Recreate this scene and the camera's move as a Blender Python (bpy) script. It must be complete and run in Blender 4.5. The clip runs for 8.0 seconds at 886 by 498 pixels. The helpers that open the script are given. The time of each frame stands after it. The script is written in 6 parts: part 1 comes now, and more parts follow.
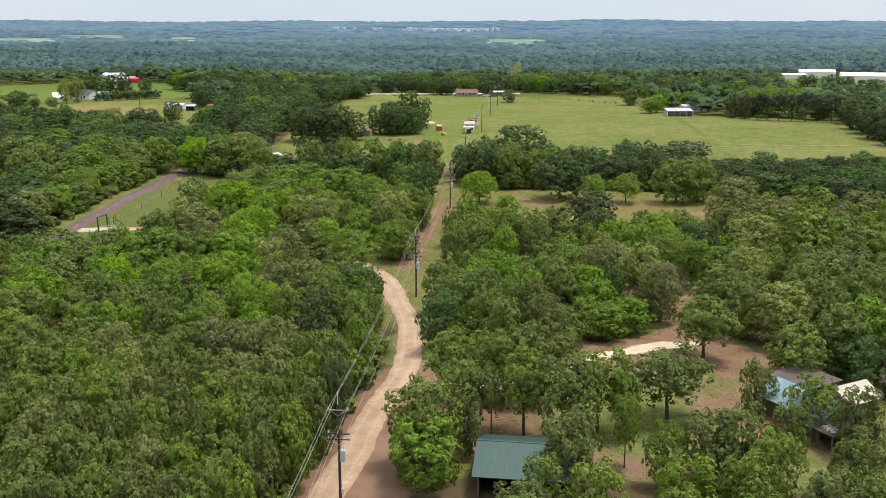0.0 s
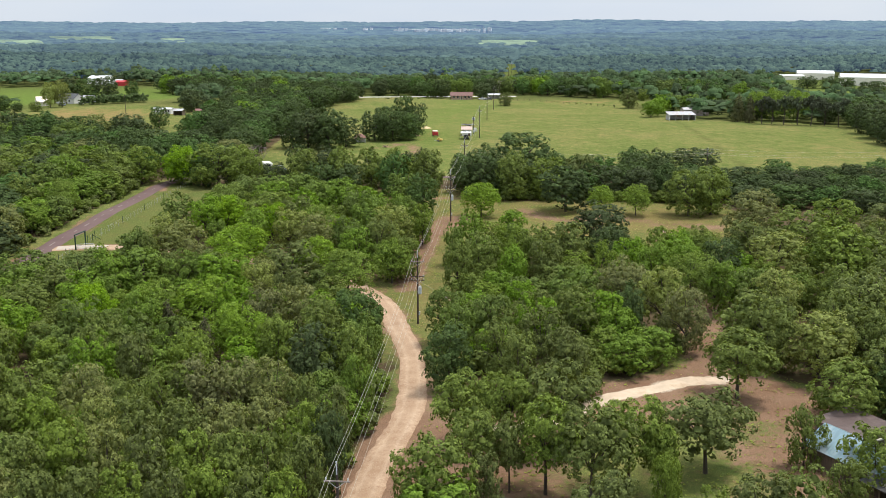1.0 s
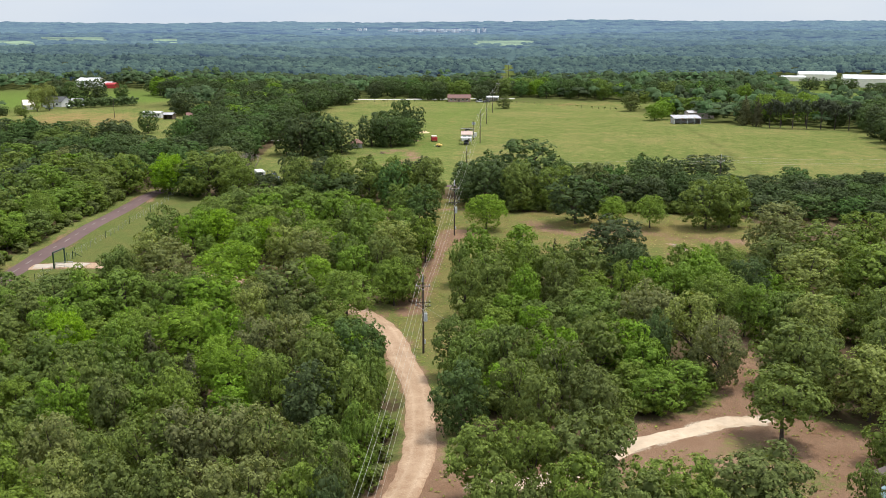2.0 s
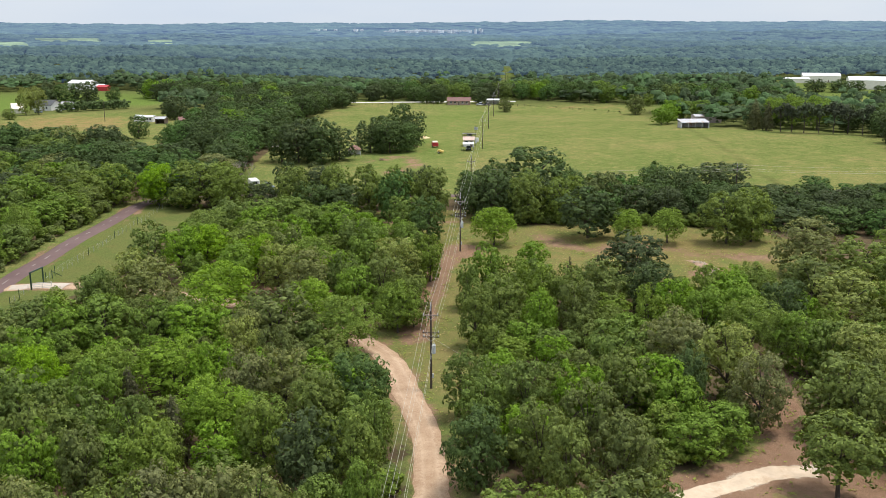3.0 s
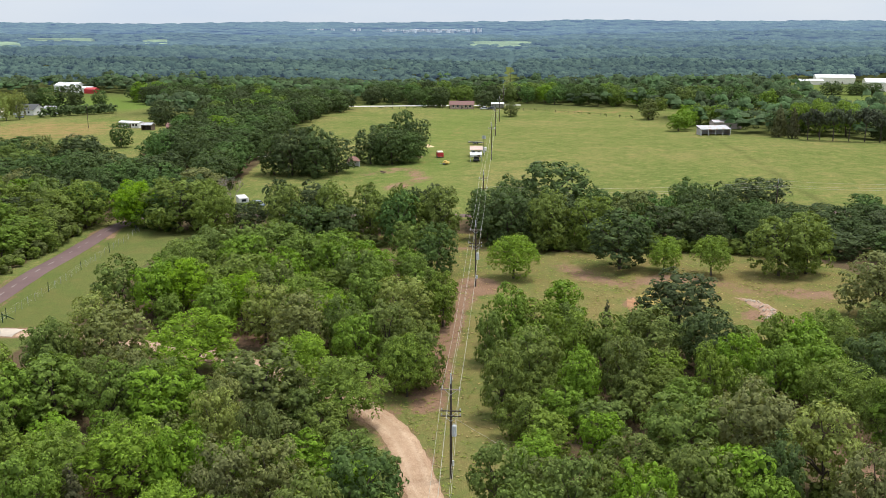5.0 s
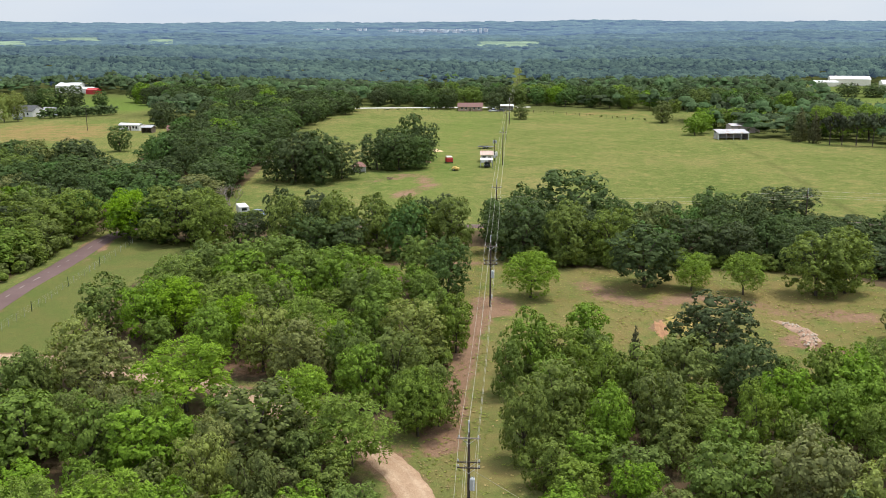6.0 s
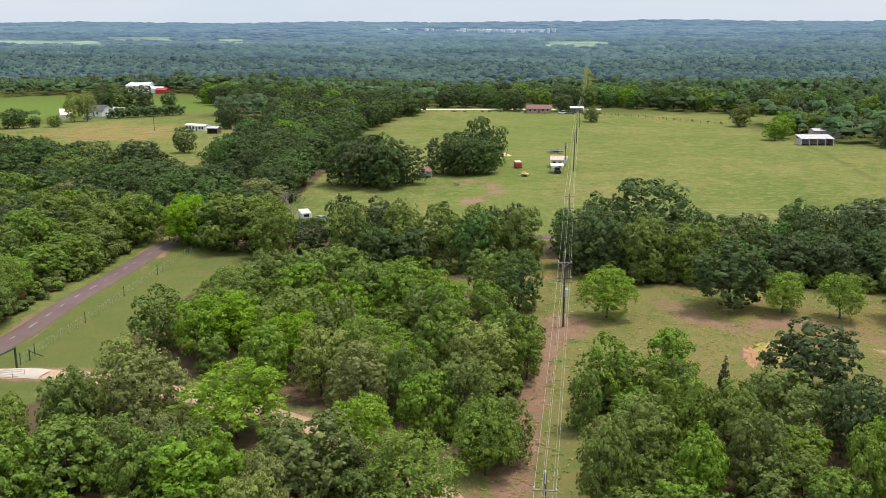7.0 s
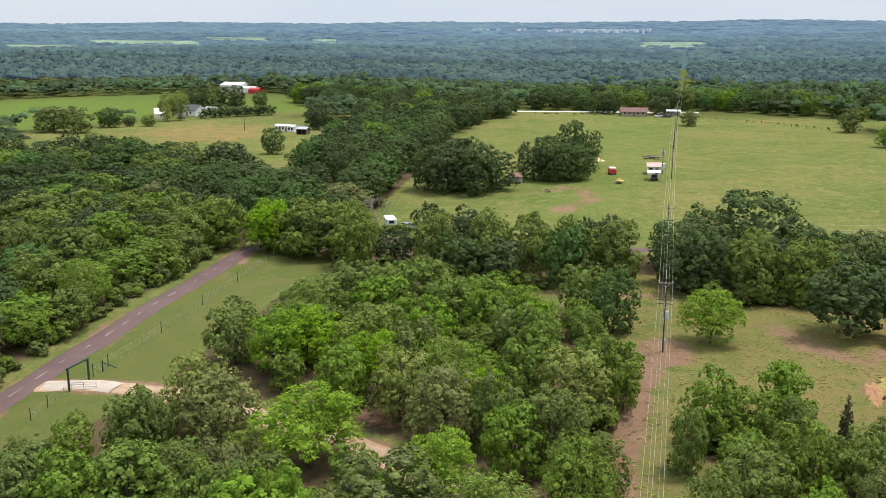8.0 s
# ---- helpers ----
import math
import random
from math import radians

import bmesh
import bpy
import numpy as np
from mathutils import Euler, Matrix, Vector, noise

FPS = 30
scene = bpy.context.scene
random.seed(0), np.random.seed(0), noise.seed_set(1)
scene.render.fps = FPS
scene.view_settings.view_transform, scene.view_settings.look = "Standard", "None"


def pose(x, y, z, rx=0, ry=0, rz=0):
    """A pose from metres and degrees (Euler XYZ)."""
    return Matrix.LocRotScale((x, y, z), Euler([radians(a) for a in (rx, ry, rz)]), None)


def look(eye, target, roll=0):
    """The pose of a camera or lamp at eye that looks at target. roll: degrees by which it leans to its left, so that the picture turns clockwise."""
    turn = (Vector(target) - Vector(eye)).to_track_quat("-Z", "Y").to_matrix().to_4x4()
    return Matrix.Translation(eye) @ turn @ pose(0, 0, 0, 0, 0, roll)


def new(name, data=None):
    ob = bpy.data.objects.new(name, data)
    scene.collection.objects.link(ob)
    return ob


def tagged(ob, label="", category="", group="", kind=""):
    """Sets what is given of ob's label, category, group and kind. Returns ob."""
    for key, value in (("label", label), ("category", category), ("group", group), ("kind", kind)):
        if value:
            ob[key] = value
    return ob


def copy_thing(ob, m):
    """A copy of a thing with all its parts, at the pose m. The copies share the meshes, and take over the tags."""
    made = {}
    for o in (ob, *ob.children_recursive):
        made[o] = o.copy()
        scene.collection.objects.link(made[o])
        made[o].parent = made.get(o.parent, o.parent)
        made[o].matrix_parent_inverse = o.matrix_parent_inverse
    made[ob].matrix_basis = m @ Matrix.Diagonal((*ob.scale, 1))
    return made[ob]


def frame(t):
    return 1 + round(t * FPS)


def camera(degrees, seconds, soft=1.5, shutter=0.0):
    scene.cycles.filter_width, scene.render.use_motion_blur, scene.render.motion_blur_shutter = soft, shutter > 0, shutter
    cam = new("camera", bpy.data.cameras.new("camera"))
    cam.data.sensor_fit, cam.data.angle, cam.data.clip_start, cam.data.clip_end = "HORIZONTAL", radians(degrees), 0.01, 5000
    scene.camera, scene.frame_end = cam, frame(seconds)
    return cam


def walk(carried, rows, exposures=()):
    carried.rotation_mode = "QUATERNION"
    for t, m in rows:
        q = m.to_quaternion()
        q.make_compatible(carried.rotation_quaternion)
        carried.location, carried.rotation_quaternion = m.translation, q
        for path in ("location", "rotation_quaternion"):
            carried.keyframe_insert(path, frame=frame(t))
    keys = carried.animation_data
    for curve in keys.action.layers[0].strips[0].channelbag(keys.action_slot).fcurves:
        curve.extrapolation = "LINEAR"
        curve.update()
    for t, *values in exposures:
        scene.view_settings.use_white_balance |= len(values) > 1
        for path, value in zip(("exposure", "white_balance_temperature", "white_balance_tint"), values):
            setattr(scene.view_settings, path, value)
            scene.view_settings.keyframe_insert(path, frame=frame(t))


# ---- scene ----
cam = camera(49.3, 8.0, 0.65)
METRES, EYE, TILT, LEAN, TURN = 100.0, 45.0, -13.3, 0.0, 0.0
ROWS = [
    (0.0, 0.0, 0.0, 0.0, 0.0, 0.0, -0.0),
    (0.5, -0.0101, 0.0668, 0.0192, -0.28, -0.0, 0.12),
    (1.0, -0.0202, 0.1331, 0.0375, -0.5, 0.02, 0.21),
    (1.5, -0.03, 0.1987, 0.0548, -0.69, 0.02, 0.29),
    (3.0, -0.0551, 0.393, 0.106, -1.06, 0.06, 0.43),
    (3.5, -0.0618, 0.4567, 0.1228, -1.13, 0.06, 0.47),
    (4.0, -0.0678, 0.5208, 0.139, -1.21, 0.06, 0.48),
    (4.5, -0.0732, 0.585, 0.1551, -1.23, 0.03, 0.48),
    (6.0, -0.0865, 0.7725, 0.2002, -0.89, 0.02, 0.32),
    (6.5, -0.0913, 0.8246, 0.2131, 0.7, 0.03, -0.06),
    (7.0, -0.0958, 0.8704, 0.2245, 2.89, 0.0, -0.54),
    (7.5, -0.1007, 0.9202, 0.2362, 5.48, -0.01, -1.15),
    (8.0, -0.1053, 0.963, 0.2462, 8.08, -0.09, -1.73),
]
walk(cam, [(t, pose(0, 0, EYE, TILT, LEAN, TURN) @ pose(METRES * x, METRES * y, METRES * z, 90 + pitch, roll, yaw)) for t, x, y, z, yaw, pitch, roll in ROWS])

# ---- light: hazy overcast noon, a veiled sun high on the right ----
SUN_UP, SUN_TURN = radians(72), radians(72)
world = bpy.data.worlds.new("overcast_sky")
scene.world = world
world.use_nodes = True
wt = world.node_tree
wt.nodes.clear()
w_out = wt.nodes.new("ShaderNodeOutputWorld")
w_sky = wt.nodes.new("ShaderNodeTexSky")
w_sky.sky_type, w_sky.sun_disc = "NISHITA", False
w_sky.sun_elevation, w_sky.sun_rotation = SUN_UP, SUN_TURN
w_sky.dust_density, w_sky.air_density = 4.0, 1.0
w_blue = wt.nodes.new("ShaderNodeBackground")
w_blue.inputs[1].default_value = 0.07
w_grey = wt.nodes.new("ShaderNodeBackground")
w_noise = wt.nodes.new("ShaderNodeTexNoise")
w_noise.inputs["Scale"].default_value = 2.2
w_noise.inputs["Detail"].default_value = 5.0
w_map = wt.nodes.new("ShaderNodeMapping")
w_map.inputs["Scale"].default_value = (1, 1, 5)
w_co = wt.nodes.new("ShaderNodeTexCoord")
w_ramp = wt.nodes.new("ShaderNodeValToRGB")
w_ramp.color_ramp.elements[0].position, w_ramp.color_ramp.elements[1].position = 0.3, 0.75
w_ramp.color_ramp.elements[0].color = (0.76, 0.86, 1.0, 1)
w_ramp.color_ramp.elements[1].color = (0.92, 0.97, 1.02, 1)
w_sep = wt.nodes.new("ShaderNodeSeparateXYZ")
w_up = wt.nodes.new("ShaderNodeMapRange")
w_up.inputs["From Min"].default_value, w_up.inputs["From Max"].default_value = 0.0, 0.9
w_up.inputs["To Min"].default_value, w_up.inputs["To Max"].default_value = 0.76, 1.26
w_mix = wt.nodes.new("ShaderNodeMixShader")
w_mix.inputs[0].default_value = 0.8
for a, b in ((w_sky.outputs[0], w_blue.inputs[0]), (w_co.outputs["Generated"], w_map.inputs[0]), (w_map.outputs[0], w_noise.inputs["Vector"]),
             (w_co.outputs["Generated"], w_sep.inputs[0]), (w_sep.outputs[2], w_up.inputs[0]), (w_up.outputs[0], w_grey.inputs[1]), (w_noise.outputs[0], w_ramp.inputs[0]), (w_ramp.outputs[0], w_grey.inputs[0]), (w_blue.outputs[0], w_mix.inputs[1]),
             (w_grey.outputs[0], w_mix.inputs[2]), (w_mix.outputs[0], w_out.inputs[0])):
    wt.links.new(a, b)
sun_data = bpy.data.lights.new("sun", "SUN")
sun_data.energy, sun_data.angle, sun_data.color = 2.65, radians(14), (1.0, 0.95, 0.86)
sun = new("sun", sun_data)
sun.matrix_world = look((0, 0, 300), (-math.sin(SUN_TURN) * math.cos(SUN_UP), -math.cos(SUN_TURN) * math.cos(SUN_UP), 300 - math.sin(SUN_UP)))
scene.view_settings.exposure = 0.45


# ---- materials ----
def shader(name, rough=0.9, metal=0.0, spec=0.3):
    m = bpy.data.materials.new(name)
    m.use_nodes = True
    b = m.node_tree.nodes["Principled BSDF"]
    b.inputs["Roughness"].default_value, b.inputs["Metallic"].default_value = rough, metal
    b.inputs["Specular IOR Level"].default_value = spec
    return m, m.node_tree, b


def nd(nt, kind, **sets):
    n = nt.nodes.new(kind)
    for key, value in sets.items():
        n.inputs[key.replace("_", " ")].default_value = value
    return n


def noise_of(nt, scale, detail=4.0, rough=0.6, stretch=None):
    co = nt.nodes.new("ShaderNodeTexCoord")
    n = nd(nt, "ShaderNodeTexNoise", Scale=scale, Detail=detail, Roughness=rough)
    if stretch:
        mp = nd(nt, "ShaderNodeMapping", Scale=stretch)
        nt.links.new(co.outputs["Object"], mp.inputs[0])
        nt.links.new(mp.outputs[0], n.inputs["Vector"])
    else:
        nt.links.new(co.outputs["Object"], n.inputs["Vector"])
    return n.outputs[0]


def ramp(nt, fac, stops):
    r = nt.nodes.new("ShaderNodeValToRGB")
    while len(r.color_ramp.elements) < len(stops):
        r.color_ramp.elements.new(0.5)
    for e, (at, c) in zip(r.color_ramp.elements, stops):
        e.position, e.color = at, (c if len(c) == 4 else (*c, 1))
    nt.links.new(fac, r.inputs[0])
    return r.outputs[0]


def mix(nt, fac, a, b, mode="MIX"):
    m = nt.nodes.new("ShaderNodeMix")
    m.data_type, m.blend_type = "RGBA", mode
    for value, slot in ((fac, 0), (a, 6), (b, 7)):
        if isinstance(value, (int, float)):
            m.inputs[slot].default_value = value
        elif isinstance(value, tuple):
            m.inputs[slot].default_value = value if len(value) == 4 else (*value, 1)
        else:
            nt.links.new(value, m.inputs[slot])
    return m.outputs[2]


def mathn(nt, op, a, b=0.0, clamp=False):
    n = nt.nodes.new("ShaderNodeMath")
    n.operation, n.use_clamp = op, clamp
    for value, slot in ((a, 0), (b, 1)):
        if isinstance(value, (int, float)):
            n.inputs[slot].default_value = value
        else:
            nt.links.new(value, n.inputs[slot])
    return n.outputs[0]


def attr(nt, name):
    a = nt.nodes.new("ShaderNodeAttribute")
    a.attribute_name = name
    return a.outputs["Fac"]


def bump(nt, b, height, strength, distance=0.05):
    n = nd(nt, "ShaderNodeBump", Strength=strength, Distance=distance)
    nt.links.new(height, n.inputs["Height"])
    nt.links.new(n.outputs[0], b.inputs["Normal"])


def grainy(name, base, rough=0.85, vary=0.25, scale=3.0, fine=30.0, metal=0.0, relief=0.2, stain=None, stretch=None, spec=0.3):
    """A plain surface with variation at two scales, stains and fine relief."""
    m, nt, b = shader(name, rough, metal, spec)
    dark, light = tuple(c * (1 - vary) for c in base), tuple(min(1, c * (1 + vary)) for c in base)
    big = ramp(nt, noise_of(nt, scale, 5, stretch=stretch), [(0.3, dark), (0.7, light)])
    small = noise_of(nt, fine, 3, stretch=stretch)
    c = mix(nt, mathn(nt, "MULTIPLY", small, 0.5), big, tuple(x * 0.7 for x in base))
    if stain:
        c = mix(nt, ramp(nt, noise_of(nt, scale * 0.6, 6, 0.7), [(0.52, (0, 0, 0)), (0.66, (1, 1, 1))]), c, stain)
    nt.links.new(c, b.inputs["Base Color"])
    bump(nt, b, small, relief)
    return m


def leaf(name, base, hue=0.008, gloss=0.10, spread=0.72, grain=2.4, relief=0.0, vary=0.42):
    """Leaves: each clump and each tree a little different, mottled; light shines through."""
    m, nt, b = shader(name, 0.6, 0, gloss)
    info = nt.nodes.new("ShaderNodeObjectInfo")
    geo = nt.nodes.new("ShaderNodeNewGeometry")
    own = mathn(nt, "FRACT", mathn(nt, "ADD", attr(nt, "tone"), info.outputs["Random"]))
    hs = nd(nt, "ShaderNodeHueSaturation", Color=(*base, 1))
    v1 = mathn(nt, "ADD", 1 - vary / 2, mathn(nt, "MULTIPLY", own, vary))
    v2 = mathn(nt, "ADD", 1 - spread / 2, mathn(nt, "MULTIPLY", geo.outputs["Random Per Island"], spread))
    nt.links.new(mathn(nt, "ADD", 0.5 - hue, mathn(nt, "MULTIPLY", own, 2 * hue)), hs.inputs["Hue"])
    nt.links.new(mathn(nt, "ADD", 0.9, mathn(nt, "MULTIPLY", own, 0.25)), hs.inputs["Saturation"])
    nt.links.new(mathn(nt, "MULTIPLY", v1, v2), hs.inputs["Value"])
    c = mix(nt, 1.0, hs.outputs[0], ramp(nt, noise_of(nt, grain, 3, 0.7), [(0.35, (0.78, 0.78, 0.78)), (0.65, (1.22, 1.22, 1.16))]), "MULTIPLY")
    nt.links.new(c, b.inputs["Base Color"])
    if relief:
        bump(nt, b, noise_of(nt, grain * 0.8, 3, 0.65), 1.0, relief)
    tr = nd(nt, "ShaderNodeBsdfTranslucent")
    nt.links.new(mix(nt, 1.0, c, (1.25, 1.15, 0.6), "MULTIPLY"), tr.inputs["Color"])
    mx = nd(nt, "ShaderNodeMixShader", Fac=0.3)
    nt.links.new(b.outputs[0], mx.inputs[1])
    nt.links.new(tr.outputs[0], mx.inputs[2])
    last = mx.outputs[0]
    nt.links.new(last, nt.nodes["Material Output"].inputs[0])
    return m


LEAF = {"o": leaf("oak_leaves", (0.142, 0.184, 0.048)), "l": leaf("elm_leaves", (0.176, 0.264, 0.042)), "y": leaf("olive_oak_leaves", (0.184, 0.206, 0.074)),
        "e": leaf("hackberry_leaves", (0.142, 0.212, 0.042)), "d": leaf("dark_oak_leaves", (0.078, 0.112, 0.042)), "c": leaf("cedar_needles", (0.12, 0.125, 0.06)),
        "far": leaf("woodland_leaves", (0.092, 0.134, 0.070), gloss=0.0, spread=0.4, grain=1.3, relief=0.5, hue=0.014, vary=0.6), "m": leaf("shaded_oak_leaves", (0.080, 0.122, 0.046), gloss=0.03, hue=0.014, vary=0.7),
        "pine": leaf("pine_needles", (0.080, 0.096, 0.062), gloss=0.05)}
BARK = grainy("bark", (0.085, 0.068, 0.055), 0.95, 0.4, 2.0, 14.0, relief=0.6, stretch=(3, 3, 0.6))
BARE_WOOD = grainy("dead_wood", (0.30, 0.25, 0.22), 0.95, 0.3, 2.0, 14.0)
POLE_WOOD = grainy("pole_wood", (0.075, 0.055, 0.045), 0.9, 0.4, 1.0, 12.0, relief=0.4, stretch=(4, 4, 0.4))
WIRE = grainy("aluminium_wire", (0.50, 0.48, 0.40), 0.5, 0.1, 1, 5, 0.6)
STEEL = grainy("galvanised_steel", (0.55, 0.56, 0.57), 0.45, 0.15, 2, 20, 0.7)
GREY_PAINT = grainy("grey_enamel", (0.50, 0.52, 0.53), 0.45, 0.1, 2, 20)


# ---- the lie of the land ----
def ease(a, b, v):
    u = np.clip((np.asarray(v, float) - a) / (b - a), 0, 1)
    return u * u * (3 - 2 * u)


def lie(x, y):
    """Height of the ground: a shallow dip near the drive, a low rise at the pasture, far land lifting to the horizon."""
    x, y = np.asarray(x, float), np.asarray(y, float)
    d = np.hypot(x, y)
    z = -3 + 3 * ease(160, 250, y) + 1.5 * ease(300, 390, y) - 2.5 * ease(420, 560, y)
    roll = 5 * np.sin(x / 210 + 1.3) * np.sin(y / 260) + 4 * np.sin(x / 420 - y / 330)
    z = z + roll * ease(800, 1500, d) + 33 * ease(1500, 4700, d) + 2.0 * np.sin(x / 700 + 1) * ease(2500, 4500, d)
    return z


def inside(poly, x, y):
    x, y = np.asarray(x, float), np.asarray(y, float)
    hit = np.zeros(np.broadcast(x, y).shape, bool)
    for (xa, ya), (xb, yb) in zip(poly, poly[1:] + poly[:1]):
        if ya != yb:
            hit ^= ((ya > y) != (yb > y)) & (x < (xb - xa) * (y - ya) / (yb - ya) + xa)
    return hit


def off_line(line, x, y):
    """Distance from a polyline in plan."""
    best = np.full(np.broadcast(x, y).shape, 1e9)
    for (xa, ya), (xb, yb) in zip(line, line[1:]):
        dx, dy = xb - xa, yb - ya
        u = np.clip(((x - xa) * dx + (y - ya) * dy) / (dx * dx + dy * dy), 0, 1)
        best = np.minimum(best, np.hypot(x - xa - u * dx, y - ya - u * dy))
    return best


def off_poly(poly, x, y):
    """Signed distance from a polygon, positive inside."""
    d = off_line(poly + poly[:1], x, y)
    return np.where(inside(poly, x, y), d, -d)


def smooth(line, n=6):
    """A rounded polyline through the given places."""
    pts = [Vector((*p, 0)) for p in line]
    res = []
    for i in range(len(pts) - 1):
        a, b, c, d = pts[max(0, i - 1)], pts[i], pts[i + 1], pts[min(len(pts) - 1, i + 2)]
        for k in range(n):
            u = k / n
            p = 0.5 * ((2 * b) + (c - a) * u + (2 * a - 5 * b + 4 * c - d) * u * u + (3 * b - a - 3 * c + d) * u ** 3)
            res.append((p.x, p.y))
    return res + [tuple(line[-1])]


DRIVE = smooth([(-34, -60), (-29, -20), (-24, 20), (-19.5, 50), (-16, 70), (-12.3, 91), (-10.1, 102), (-9.1, 110), (-7.4, 119), (-5.6, 128), (-5.0, 138), (-5.8, 152), (-8.2, 165), (-10.2, 174.5), (-13.7, 182.5), (-18, 187.5),
                (-27, 196), (-37, 202.5), (-50, 208.5), (-67, 213.3), (-77, 214), (-84, 213)], 16)
COUNTY = smooth([(-91, 120), (-88, 170), (-84.4, 210), (-83.6, 222), (-82.3, 236), (-81.3, 255), (-80.2, 279), (-79.2, 290), (-77.0, 298), (-71, 302), (-60, 303), (0, 301), (60, 299), (98, 302), (140, 303), (400, 300)])
YARD_TRACK = smooth([(1, 122.5), (6, 123), (12, 126), (19, 132), (26, 136), (33, 139.2), (38, 139.5)], 12)
SIDE_TRACK = smooth([(38, 138), (37.5, 144), (40, 152), (41, 162), (44, 172)])
LINE_X = lambda y: 2.0 + (y - 236) * 0.0978


def ground_z(x, y):
    return float(lie(x, y))


# ---- mesh tools ----
def mesh_np(name, verts, quads, mat, tone=None, soft=False):
    """A mesh from arrays of corners and four-sided faces."""
    me = bpy.data.meshes.new(name)
    verts, quads = np.asarray(verts, np.float32), np.asarray(quads, np.int32)
    me.vertices.add(len(verts))
    me.vertices.foreach_set("co", verts.ravel())
    me.loops.add(quads.size)
    me.loops.foreach_set("vertex_index", quads.ravel())
    me.polygons.add(len(quads))
    me.polygons.foreach_set("loop_start", np.arange(0, quads.size, 4, dtype=np.int32))
    if soft:
        me.polygons.foreach_set("use_smooth", np.ones(len(quads), bool))
    if tone is not None:
        a = me.attributes.new("tone", "FLOAT", "POINT")
        a.data.foreach_set("value", np.asarray(tone, np.float32))
    me.materials.append(mat)
    me.update(calc_edges=True)
    return me


def part(name, bm, mat, parent, label="", at=None):
    me = bpy.data.meshes.new(name)
    bm.to_mesh(me)
    bm.free()
    me.materials.append(mat)
    ob = new(name, me)
    ob.parent = parent
    if at is not None:
        ob.matrix_basis = at
    return tagged(ob, label)


def thing(name, x, y, z=None, turn=0.0, label="", category="", group="", kind=""):
    ob = new(name)
    ob.empty_display_size = 0.3
    ob.matrix_basis = pose(x, y, ground_z(x, y) if z is None else z, 0, 0, turn)
    return tagged(ob, label, category, group, kind)


def box(bm, x0, x1, y0, y1, z0, z1, soft=0.0):
    r = bmesh.ops.create_cube(bm, size=1.0, matrix=Matrix.LocRotScale(((x0 + x1) / 2, (y0 + y1) / 2, (z0 + z1) / 2), None, (x1 - x0, y1 - y0, z1 - z0)))
    if soft:
        edges = list({e for v in r["verts"] for e in v.link_edges})
        bmesh.ops.bevel(bm, geom=edges, offset=soft, segments=1, affect="EDGES")


def rod(bm, a, b, ra, rb=None, n=8):
    """A tapered round bar from a to b."""
    a, b = Vector(a), Vector(b)
    d = b - a
    m = Matrix.Translation((a + b) / 2) @ d.to_track_quat("Z", "Y").to_matrix().to_4x4()
    bmesh.ops.create_cone(bm, cap_ends=True, segments=n, radius1=ra, radius2=ra if rb is None else rb, depth=d.length, matrix=m)


def built(fn, *args, **kw):
    bm = bmesh.new()
    fn(bm, *args, **kw)
    return bm


# ---- ground: one sheet to the horizon ----
def steps(lo, hi, fine, reach_lo, reach_hi):
    mid = list(np.arange(lo, hi + 0.01, fine))
    up, down, s = [], [], fine
    v = hi
    while v < reach_hi:
        s *= 1.12
        v += s
        up.append(v)
    v, s = lo, fine
    while v > reach_lo:
        s *= 1.12
        v -= s
        down.append(v)
    return np.array(down[::-1] + mid + up)


PASTURE = [(-64, 300), (150, 302), (178, 330), (182, 420), (150, 450), (112, 462), (106, 560), (60, 612), (-20, 616), (-60, 600), (-64, 530), (-60, 430), (-61, 385), (-62, 345)]
HOMESTEAD_FIELD = [(-84, 362), (-112, 380), (-144, 418), (-165, 424), (-205, 420), (-250, 470), (-230, 545), (-215, 575), (-170, 590), (-130, 560), (-112, 500), (-108, 440), (-106, 400)]
ROADSIDE = [(-86, 190), (-73, 190), (-70, 203), (-66, 214), (-64, 232), (-62, 262), (-40, 268), (-40, 282), (-78, 290), (-81, 284), (-84, 250)]
RIDE = [(-16, 184), (-9, 166), (-3, 150), (-2, 140), (4, 150), (3, 190), (5, 206), (22, 205), (40, 206), (50, 203), (70, 208), (76, 240), (64, 264), (40, 272), (0, 280), (-36, 276), (-32, 262), (-8, 256), (-5, 230), (-8, 196)]
YARD = [(-2, 90), (4, 98), (18, 95), (32, 92), (48, 92), (60, 105), (58, 128), (46, 142), (44, 168), (36, 165), (32, 146), (20, 138), (4, 132), (-6, 124)]
FAR_FIELDS = [[(170, 985), (235, 990), (240, 1010), (170, 1005)], [(265, 1195), (300, 1195), (300, 1225), (265, 1225)], [(-360, 500), (-255, 500), (-236, 560), (-222, 600), (-160, 606), (-170, 720), (-280, 740), (-305, 728), (-380, 680)], [(70, 1600), (166, 1604), (191, 1828), (79, 1826)], [(55, 780), (63, 780), (98, 1200), (87, 1200)], [(-900, 1600), (-800, 1660), (-1002, 1902), (-1118, 1841)], [(-980, 1930), (-790, 2020), (-878, 2223), (-1059, 2078)], [(-860, 2240), (-735, 2290), (-778, 2422), (-916, 2371)], [(-605, 2200), (-552, 2200), (-601, 2392), (-655, 2382)],
              [(-160, 600), (-100, 612), (-104, 650), (-165, 660)], [(206, 556), (292, 520), (400, 660), (410, 810), (290, 850), (262, 790), (232, 700)], [(-460, 760), (-395, 770), (-400, 830), (-470, 820)],
              [(-60, 604), (120, 560), (240, 560), (240, 580), (120, 605), (-40, 635)]]
